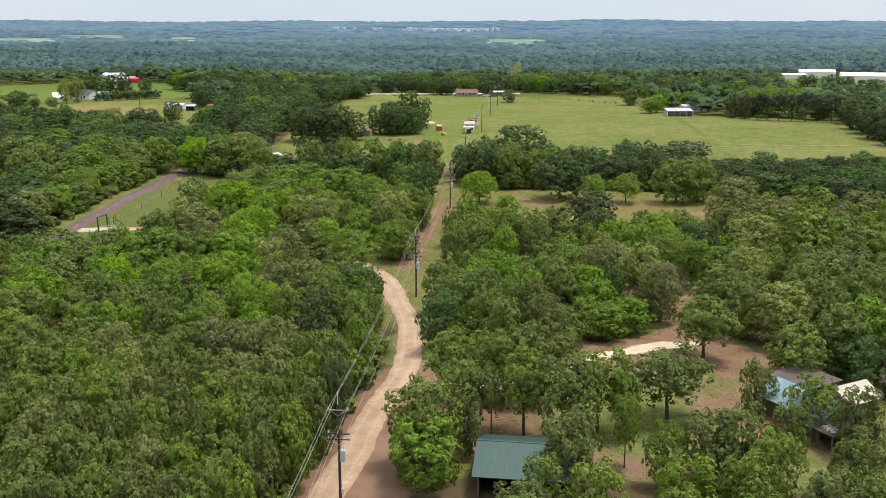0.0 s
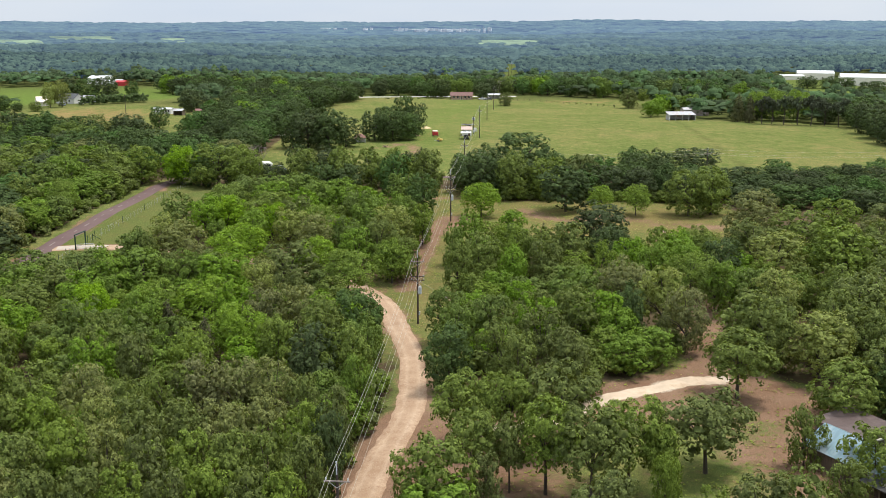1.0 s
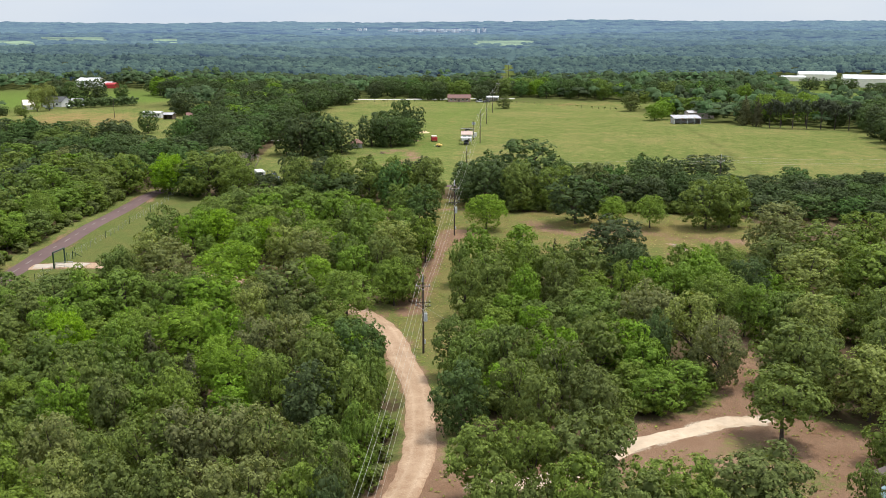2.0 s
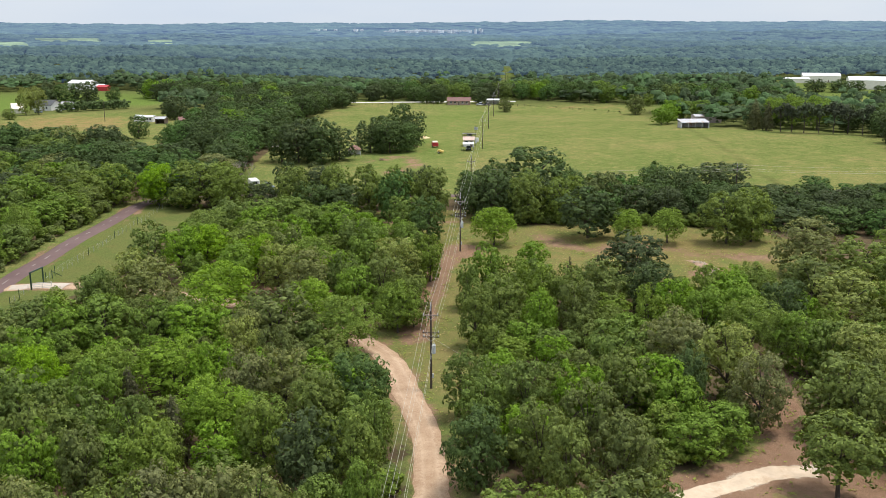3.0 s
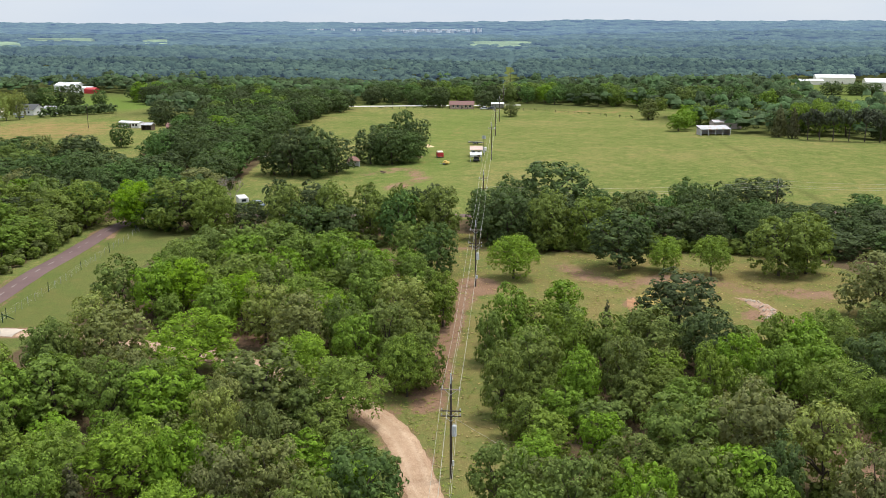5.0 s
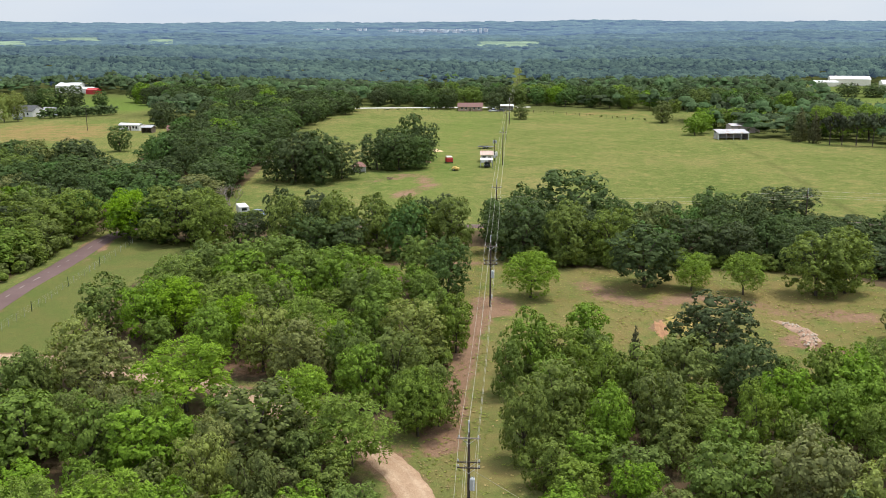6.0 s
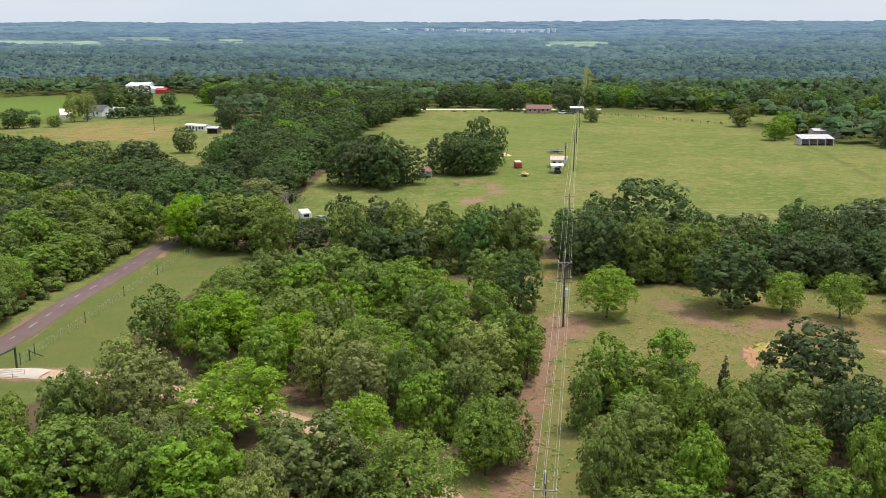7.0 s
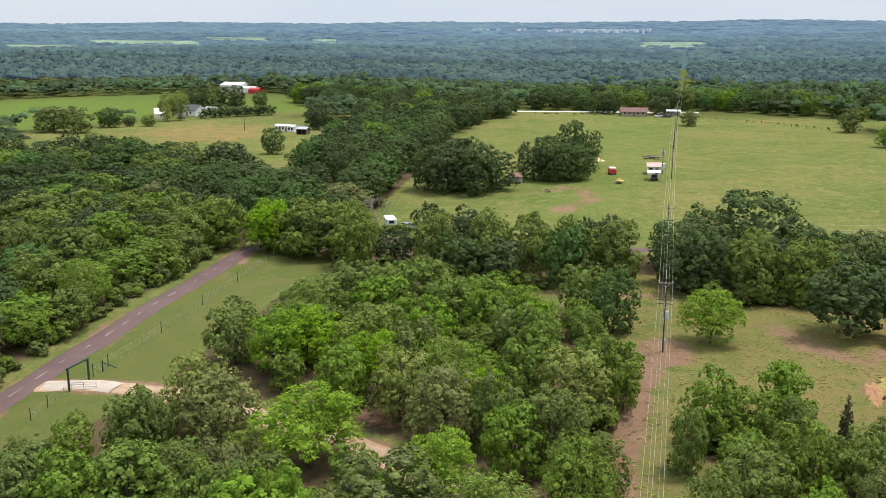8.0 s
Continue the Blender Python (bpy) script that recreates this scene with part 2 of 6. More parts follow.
gx = steps(-120, 190, 2.5, -4200, 4200)
gy = steps(0, 330, 2.5, -400, 4850)
GX, GY = np.meshgrid(gx, gy)
GZ = lie(GX, GY)
near = ease(700, 300, np.hypot(GX, GY))
GZ = GZ + near * 0.18 * np.sin(GX / 7.0 + np.sin(GY / 9)) * np.sin(GY / 6.3)
rows_n, cols_n = GX.shape
idx = np.arange(rows_n * cols_n).reshape(rows_n, cols_n)
gq = np.stack([idx[:-1, :-1], idx[:-1, 1:], idx[1:, 1:], idx[1:, :-1]], -1).reshape(-1, 4)


def ground_material():
    m, nt, b = shader("meadow_and_soil", 0.95, 0, 0.0)
    big, mid, fine = noise_of(nt, 0.022, 6, 0.62), noise_of(nt, 0.16, 6, 0.65), noise_of(nt, 1.6, 5, 0.7)
    grit = noise_of(nt, 9.0, 3, 0.7)
    grass = ramp(nt, mathn(nt, "ADD", mathn(nt, "MULTIPLY", big, 0.62), mathn(nt, "MULTIPLY", mid, 0.38)),
                 [(0.38, (0.112, 0.172, 0.038)), (0.5, (0.184, 0.212, 0.060)), (0.60, (0.262, 0.238, 0.088))])
    grass = mix(nt, ramp(nt, fine, [(0.40, (0, 0, 0)), (0.66, (0.75, 0.75, 0.75))]), grass, (0.085, 0.115, 0.028))
    grass = mix(nt, ramp(nt, noise_of(nt, 0.42, 6, 0.75), [(0.5, (0, 0, 0)), (0.66, (0.7, 0.7, 0.7))]), grass, (0.31, 0.262, 0.10))
    grass = mix(nt, ramp(nt, noise_of(nt, 0.31, 6, 0.7), [(0.34, (0.8, 0.8, 0.8)), (0.47, (0, 0, 0))]), grass, (0.100, 0.150, 0.036))
    dry = mathn(nt, "ADD", attr(nt, "dry"), mathn(nt, "MULTIPLY", mathn(nt, "SUBTRACT", mathn(nt, "ADD", mathn(nt, "MULTIPLY", mid, 0.72), mathn(nt, "MULTIPLY", fine, 0.28)), 0.5), 3.0))
    grass = mix(nt, ramp(nt, dry, [(0.25, (0, 0, 0)), (0.85, (1, 1, 1))]), grass, (0.305, 0.205, 0.090))
    grass = mix(nt, ramp(nt, grit, [(0.56, (0, 0, 0)), (0.72, (0.7, 0.7, 0.7))]), grass, (0.31, 0.26, 0.11))
    grass = mix(nt, attr(nt, "lush"), grass, (0.125, 0.195, 0.038))
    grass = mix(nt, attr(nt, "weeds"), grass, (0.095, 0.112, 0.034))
    litter = ramp(nt, mid, [(0.3, (0.075, 0.05, 0.032)), (0.7, (0.15, 0.10, 0.065))])
    litter = mix(nt, ramp(nt, fine, [(0.5, (0, 0, 0)), (0.7, (1, 1, 1))]), litter, (0.09, 0.11, 0.035))
    soil = ramp(nt, mid, [(0.3, (0.225, 0.122, 0.080)), (0.7, (0.35, 0.222, 0.155))])
    soil = mix(nt, mathn(nt, "MULTIPLY", fine, 0.4), soil, (0.20, 0.12, 0.07))
    sand = ramp(nt, mid, [(0.3, (0.52, 0.42, 0.32)), (0.7, (0.68, 0.58, 0.46))])
    wobble = mathn(nt, "MULTIPLY", mathn(nt, "SUBTRACT", mathn(nt, "ADD", mathn(nt, "MULTIPLY", mid, 0.6), mathn(nt, "MULTIPLY", fine, 0.4)), 0.5), 1.5)

    def edge(name):
        return ramp(nt, mathn(nt, "ADD", attr(nt, name), wobble), [(0.40, (0, 0, 0)), (0.60, (1, 1, 1))])
    c = mix(nt, edge("field"), litter, grass)
    c = mix(nt, edge("bare"), c, soil)
    c = mix(nt, edge("sand"), c, sand)
    c = mix(nt, ramp(nt, grit, [(0.42, (0.5, 0.5, 0.5)), (0.6, (0, 0, 0))]), c, (0.06, 0.055, 0.03))
    nt.links.new(c, b.inputs["Base Color"])
    bump(nt, b, mathn(nt, "ADD", fine, grit), 0.6, 0.15)
    return m


ground_me = mesh_np("ground", np.stack([GX, GY, GZ], -1).reshape(-1, 3), gq, ground_material(), soft=True)


def blend(d, width):
    return ease(-width, width, d)


field = np.zeros_like(GX)
for poly, w in [(PASTURE, 3), (HOMESTEAD_FIELD, 4), (ROADSIDE, 3), (RIDE, 2.5), ([(-138, 284), (-124, 276), (-111, 266), (-112, 252), (-126, 262), (-138, 272)], 3)] + [(p, 12) for p in FAR_FIELDS]:
    field = np.maximum(field, blend(off_poly(poly, GX, GY), w))
field = np.maximum(field, blend(2.5 + 0.001 * GY - np.abs(GX - LINE_X(GY)), 3) * (GY > 600))
field = np.maximum(field, 0.8 * blend(off_poly(YARD, GX, GY), 3))
field = np.maximum(field, np.maximum(ease(700, 1000, np.hypot(GX, GY)), ease(390, 450, GY)))
field = np.maximum(field, blend(off_poly(PASTURE, GX, GY) + 14, 4) * (GY > 420))
field = np.maximum(field, 0.75 * blend(6.5 - off_line(COUNTY, GX, GY), 2.0) * (GY < 300))
field = np.maximum(field, 0.66 * blend(5.2 - off_line(DRIVE, GX, GY), 2.0))
bare = 0.74 * blend(2.9 - off_line(DRIVE, GX, GY), 2.2)
bare = np.maximum(bare, 0.68 * blend(off_poly(YARD, GX, GY), 3) * (0.74 + 0.4 * np.sin(GX / 6 + 1) * np.sin(GY / 8)))
bare = np.maximum(bare, blend(4.0 - off_line(YARD_TRACK, GX, GY), 2))
bare = np.maximum(bare, 0.95 * blend(off_poly([(35, 143), (43, 143), (50, 134), (50, 122), (42, 122), (38, 128), (34, 136)], GX, GY), 2.5))
bare = np.maximum(bare, 0.92 * blend(off_poly([(-16, 84), (-9, 84), (-3, 92), (-1, 102), (-3, 112), (-8, 112), (-12, 100)], GX, GY), 2.0))
bare = np.maximum(bare, 0.88 * blend(4.0 - off_line(DRIVE, GX, GY), 1.6) * (GY < 128))
bare = np.maximum(bare, 0.9 * blend(3.4 - off_line(SIDE_TRACK, GX, GY), 2.0))
bare = np.maximum(bare, 0.9 * blend(3.0 - np.hypot(GX - 28.5, GY - 225), 2.5))
bare = np.maximum(bare, 0.95 * blend(2.8 - off_line([(-7.5, 186), (-5.6, 205), (-3.0, 222), (1, 238)], GX, GY), 2.4))
bare = np.maximum(bare, 0.60 * blend(4.5 - off_line([(20, 249), (24, 240), (29.4, 236), (38, 240), (50, 233), (62, 230)], GX, GY), 5))
bare = np.maximum(bare, 0.95 * blend(2.5 - off_line([(47, 219), (52, 214)], GX, GY), 2.5))
bare = np.maximum(bare, 0.6 * blend(2.0 - off_line([(-33, 266), (45, 262)], GX, GY), 2.0))
bare = np.maximum(bare, 0.9 * blend(3.6 - np.hypot((GX - 2.2) / 1.2, (GY - 236) / 1.6), 2.5))
bare = np.maximum(bare, 0.85 * blend(3.0 - off_line([(-40, 215), (-33, 209)], GX, GY), 3.0))
bare = np.maximum(bare, 0.55 * blend(5.0 - off_line([(-24, 362), (-12, 372), (-8, 352), (-16, 338)], GX, GY), 5.0))
bare = np.maximum(bare, 0.7 * blend(0.6 - np.abs(off_line(COUNTY, GX, GY) - 2.6), 0.9) * (GY < 300))
sand = 0.95 * blend(1.3 - off_line(YARD_TRACK, GX, GY), 2.0)
dry = 0.58 * blend(off_poly(RIDE, GX, GY), 3) + 0.42 * blend(off_poly(ROADSIDE, GX, GY), 3) + 0.5 * blend(6 - np.hypot((GX - 45) / 2.5, GY - 236), 6)
dry = np.maximum(dry, 0.62 * blend(off_poly([(-215, 478), (-150, 452), (-138, 496), (-160, 540), (-200, 548)], GX, GY), 8))
dry = np.maximum(dry, 0.45 * blend(off_poly([(-40, 605), (60, 590), (120, 562), (125, 580), (60, 612), (-20, 622)], GX, GY), 5))
weeds = 0.7 * blend(0.7 - off_line([(108, 452), (104, 400), (99, 345), (97, 312)], GX, GY), 0.9)
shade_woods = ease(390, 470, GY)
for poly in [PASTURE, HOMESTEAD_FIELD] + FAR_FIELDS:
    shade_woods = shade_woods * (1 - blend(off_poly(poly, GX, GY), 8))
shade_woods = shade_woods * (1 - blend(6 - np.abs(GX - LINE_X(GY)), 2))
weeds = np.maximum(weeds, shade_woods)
dry = np.maximum(dry, 0.5 * blend(1.2 - off_line([(-12, 350), (-8, 375), (-4, 400), (6, 470), (12, 520)], GX, GY), 1.6))
dry = np.maximum(dry, 0.35 * blend(3.5 - np.abs(GX - LINE_X(GY)), 2) * (GY > 640))
weeds = np.maximum(weeds, 0.4 * ease(640, 700, GY))
weeds = np.maximum(weeds, 0.7 * blend(5.5 - np.abs(GX - LINE_X(GY)), 2) * (GY > 630))
weeds = np.maximum(weeds, 0.26 * blend(off_poly(RIDE, GX, GY), 3))
weeds = np.maximum(weeds, 0.55 * blend(off_poly(ROADSIDE, GX, GY), 3))
lush = 0.9 * blend(off_poly([(-360, 500), (-255, 500), (-236, 560), (-222, 600), (-160, 606), (-170, 720), (-280, 740), (-305, 728), (-380, 680)], GX, GY), 6)
lush = np.maximum(lush, 0.7 * ease(625, 660, GY))
lush = np.maximum(lush, 0.18 * blend(off_poly(RIDE, GX, GY), 3))
lush = np.maximum(lush, 0.42 * blend(off_poly(ROADSIDE, GX, GY), 3))
lush = np.maximum(lush, 0.38 * blend(12 - np.abs(GX - LINE_X(GY) + 22), 14) * (GY > 300) * (GY < 610))
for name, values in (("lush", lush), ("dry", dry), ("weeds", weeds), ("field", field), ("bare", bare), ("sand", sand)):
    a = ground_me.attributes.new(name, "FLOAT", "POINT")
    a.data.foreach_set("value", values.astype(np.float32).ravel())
ground = tagged(new("ground", ground_me), "rolling pasture grass, leaf litter and bare reddish soil", "ground", kind="structure")


# ---- roads ----
def strip(name, line, width, mat, lift, label, category, ragged=0.0, seed=1, cross=4):
    rng = np.random.RandomState(seed)
    pts = np.array(line)
    tang = np.gradient(pts, axis=0)
    tang /= np.linalg.norm(tang, axis=1)[:, None]
    side = np.stack([tang[:, 1], -tang[:, 0]], 1)
    n = len(pts)
    wl = width / 2 + (np.convolve(rng.uniform(-1, 1, n + 2), np.ones(3) / 3, "valid") + 1.6 * np.convolve(rng.uniform(-1, 1, n + 12), np.ones(13) / 13, "valid")) * ragged
    wr = width / 2 + (np.convolve(rng.uniform(-1, 1, n + 2), np.ones(3) / 3, "valid") + 1.6 * np.convolve(rng.uniform(-1, 1, n + 12), np.ones(13) / 13, "valid")) * ragged
    u = np.linspace(0, 1, cross + 1)
    across = -wl[:, None] * (1 - u) + wr[:, None] * u
    P = pts[:, None, :] + side[:, None, :] * across[..., None]
    crown = lift * (0.12 + 0.88 * (1 - np.abs(2 * u - 1) ** 4))
    Z = lie(P[..., 0], P[..., 1]) + near_relief(P[..., 0], P[..., 1]) + crown
    v = np.concatenate([P, Z[..., None]], -1)
    idx = np.arange(n * (cross + 1)).reshape(n, cross + 1)
    q = np.stack([idx[:-1, :-1], idx[:-1, 1:], idx[1:, 1:], idx[1:, :-1]], -1).reshape(-1, 4)
    me = mesh_np(name, v.reshape(-1, 3), q, mat, soft=True)
    a = me.attributes.new("across", "FLOAT", "POINT")
    a.data.foreach_set("value", np.broadcast_to(np.abs(2 * u - 1), (n, cross + 1)).astype(np.float32).ravel())
    return tagged(new(name, me), label, category, kind="structure")


def near_relief(x, y):
    return ease(700, 300, np.hypot(x, y)) * 0.18 * np.sin(x / 7.0 + np.sin(y / 9)) * np.sin(y / 6.3)


def dirt_material():
    m, nt, b = shader("pale_sandy_dirt", 0.95, 0, 0.15)
    mid, fine, grit = noise_of(nt, 0.30, 6, 0.65), noise_of(nt, 1.8, 6, 0.75), noise_of(nt, 11, 3, 0.7)
    c = ramp(nt, mid, [(0.3, (0.33, 0.215, 0.135)), (0.55, (0.45, 0.315, 0.21)), (0.75, (0.53, 0.385, 0.265))])
    c = mix(nt, ramp(nt, fine, [(0.45, (0, 0, 0)), (0.7, (0.8, 0.8, 0.8))]), c, (0.30, 0.185, 0.12))
    run = mathn(nt, "ADD", attr(nt, "across"), mathn(nt, "MULTIPLY", mathn(nt, "SUBTRACT", fine, 0.5), 0.9))
    c = mix(nt, ramp(nt, run, [(0.05, (0.2, 0.2, 0.2)), (0.3, (0, 0, 0)), (0.78, (0, 0, 0)), (1.05, (0.85, 0.85, 0.85))]), c, (0.33, 0.21, 0.135))
    c = mix(nt, ramp(nt, run, [(0.3, (0, 0, 0)), (0.45, (0.35, 0.35, 0.35)), (0.6, (0, 0, 0))]), c, (0.56, 0.43, 0.315))
    c = mix(nt, ramp(nt, grit, [(0.58, (0, 0, 0)), (0.68, (0.8, 0.8, 0.8))]), c, (0.58, 0.46, 0.34))
    c = mix(nt, ramp(nt, grit, [(0.32, (0.6, 0.6, 0.6)), (0.42, (0, 0, 0))]), c, (0.20, 0.13, 0.08))
    nt.links.new(c, b.inputs["Base Color"])
    bump(nt, b, mathn(nt, "ADD", fine, grit), 0.7, 0.12)
    return m


def asphalt_material():
    m, nt, b = shader("worn_reddish_asphalt", 0.9, 0, 0.25)
    mid, fine, grit = noise_of(nt, 0.12, 5), noise_of(nt, 1.3, 6, 0.7), noise_of(nt, 20, 2)
    c = ramp(nt, mid, [(0.3, (0.120, 0.072, 0.068)), (0.7, (0.170, 0.110, 0.102))])
    c = mix(nt, mathn(nt, "MULTIPLY", fine, 0.5), c, (0.075, 0.058, 0.06))
    side = ramp(nt, mathn(nt, "ADD", attr(nt, "across"), mathn(nt, "MULTIPLY", fine, 0.22)), [(1.0, (0, 0, 0)), (1.08, (1, 1, 1))])
    c = mix(nt, side, c, (0.34, 0.26, 0.19))
    nt.links.new(c, b.inputs["Base Color"])
    bump(nt, b, grit, 0.3, 0.02)
    return m


DIRT, ASPHALT = dirt_material(), asphalt_material()
strip("dirt_drive", DRIVE, 3.8, DIRT, 0.12, "pale sandy dirt drive winding through the woods", "dirt road", 0.26, 3, 16)
strip("drive_apron", [(-71.5, 213.5), (-73, 213.9), (-75, 214), (-77, 214), (-78.5, 213.9), (-80, 213.6), (-81.8, 213.4)], 3.2, grainy("pale_caliche", (0.47, 0.40, 0.33), 0.95, 0.15, 0.6, 8), 0.24, "pale caliche drive apron at the ranch gate", "dirt road", 0.5, 9, 6)
road = strip("county_road", COUNTY, 4.2, ASPHALT, 0.22, "worn reddish-grey asphalt road with dashed centre line", "road", 0.12, 4, 8)
strip("yard_track", YARD_TRACK, 2.7, grainy("cream_sand", (0.56, 0.44, 0.325), 0.95, 0.2, 0.5, 6, relief=0.5, stain=(0.42, 0.31, 0.21)), 0.10, "pale sandy track through a bare yard", "dirt road", 0.3, 5, 8)
PAINT_WORN = grainy("worn_road_paint", (0.23, 0.185, 0.17), 0.9, 0.4, 1.2, 9)


def dashes():
    pts = np.array(COUNTY)
    seg = np.linalg.norm(np.diff(pts, axis=0), axis=1)
    run = np.concatenate([[0], np.cumsum(seg)])
    s = 30.0
    rng = random.Random(7)
    while s < 190:
        long = 1.2 + rng.random() * 2.4
        vs, n = [], 4
        for k in range(n):
            w = 0.07 + rng.random() * 0.13
            c0 = np.array([np.interp(s + long * k / (n - 1), run, pts[:, i]) for i in (0, 1)])
            c1 = np.array([np.interp(s + long * k / (n - 1) + 0.1, run, pts[:, i]) for i in (0, 1)])
            d = (c1 - c0) / np.linalg.norm(c1 - c0)
            for e in (-w, w):
                px, py = c0[0] + d[1] * e, c0[1] - d[0] * e
                vs.append((px, py, float(lie(px, py) + near_relief(px, py)) + 0.225))
        me = mesh_np("road_dash", vs, [(2 * k, 2 * k + 1, 2 * k + 3, 2 * k + 2) for k in range(n - 1)], PAINT_WORN)
        ob = new("road_dash", me)
        ob.parent = road
        s += 4.0 + rng.random() * 2.8


dashes()


# ---- trees ----


def ball_quads(cuts):
    """A coarse ball of four-sided faces."""
    bm = bmesh.new()
    bmesh.ops.create_cube(bm, size=2.0)
    if cuts:
        bmesh.ops.subdivide_edges(bm, edges=bm.edges, cuts=cuts, use_grid_fill=True)
    for v in bm.verts:
        v.co.normalize()
    bm.verts.index_update()
    vs = np.array([v.co[:] for v in bm.verts])
    qs = np.array([[v.index for v in f.verts] for f in bm.faces])
    bm.free()
    return vs, qs


BALL_V, BALL_Q = ball_quads(1)
DIE_V, DIE_Q = ball_quads(0)
BALL_Q = BALL_Q[BALL_V[BALL_Q][:, :, 2].max(1) > 0.1]
BASE_R, BASE_H = 4.5, 10.5


def crown_lobes(rng, kind):
    """Centres and radii of the boughs of leaves in a crown 9 m wide and 10.5 m high."""
    out = []
    if kind == "c":
        for k in range(16):
            u = k / 15
            out.append((rng.uniform(-0.25, 0.25), rng.uniform(-0.25, 0.25), 1.2 + 8.6 * u, 0.45 + 2.3 * (1 - u) ** 0.8))
        for k in range(14):
            u, a = rng.uniform(0, 0.8), rng.uniform(0, 6.28)
            rr = 3.2 * (1 - u) * 0.8
            out.append((rr * math.cos(a), rr * math.sin(a), 1.2 + 8.2 * u, 0.9))
        return out
    n, rad, low, high = {"o": (38, 1.25, 0.8, 9.4), "y": (46, 1.12, 0.9, 9.4), "l": (26, 1.45, 2.2, 9.0), "e": (34, 1.3, 0.8, 9.2), "w": (32, 1.4, 1.4, 9.2), "d": (36, 1.4, 0.7, 9.1), "t": (30, 1.35, 3.4, 9.3),
                           "p": (16, 1.3, 5.2, 9.6), "b": (12, 2.0, 1.5, 8.8), "far": (12, 1.6, 1.3, 8.6), "dome": (3, 2.5, 3.6, 6.8), "hump": (2, 2.9, 3.8, 6.0), "wide": (7, 2.0, 2.8, 8.2)}[kind]
    mid_z, half = (low + high) / 2, (high - low) / 2
    tries = 0
    while len(out) < n and tries < 4000:
        tries += 1
        a, u = rng.uniform(0, 6.283), rng.uniform(-1, 1)
        s = math.sqrt(1 - u * u) ** (0.7 if u > 0 else 0.5)
        k = rng.uniform(0.72, 1.0) if len(out) > 3 else rng.uniform(0, 0.4)
        reach = 3.5 * (1 + 0.16 * math.sin(2 * a + n) + 0.1 * math.sin(3 * a + rad * 9))
        p = (reach * s * k * math.cos(a), reach * s * k * math.sin(a), mid_z + half * u * k, rad * rng.uniform(0.72, 1.25))
        if all((p[0] - q[0]) ** 2 + (p[1] - q[1]) ** 2 + (p[2] - q[2]) ** 2 > (0.62 * (p[3] + q[3]) * (0.75 if tries > 2500 else 1)) ** 2 for q in out):
            out.append(p)
    return out


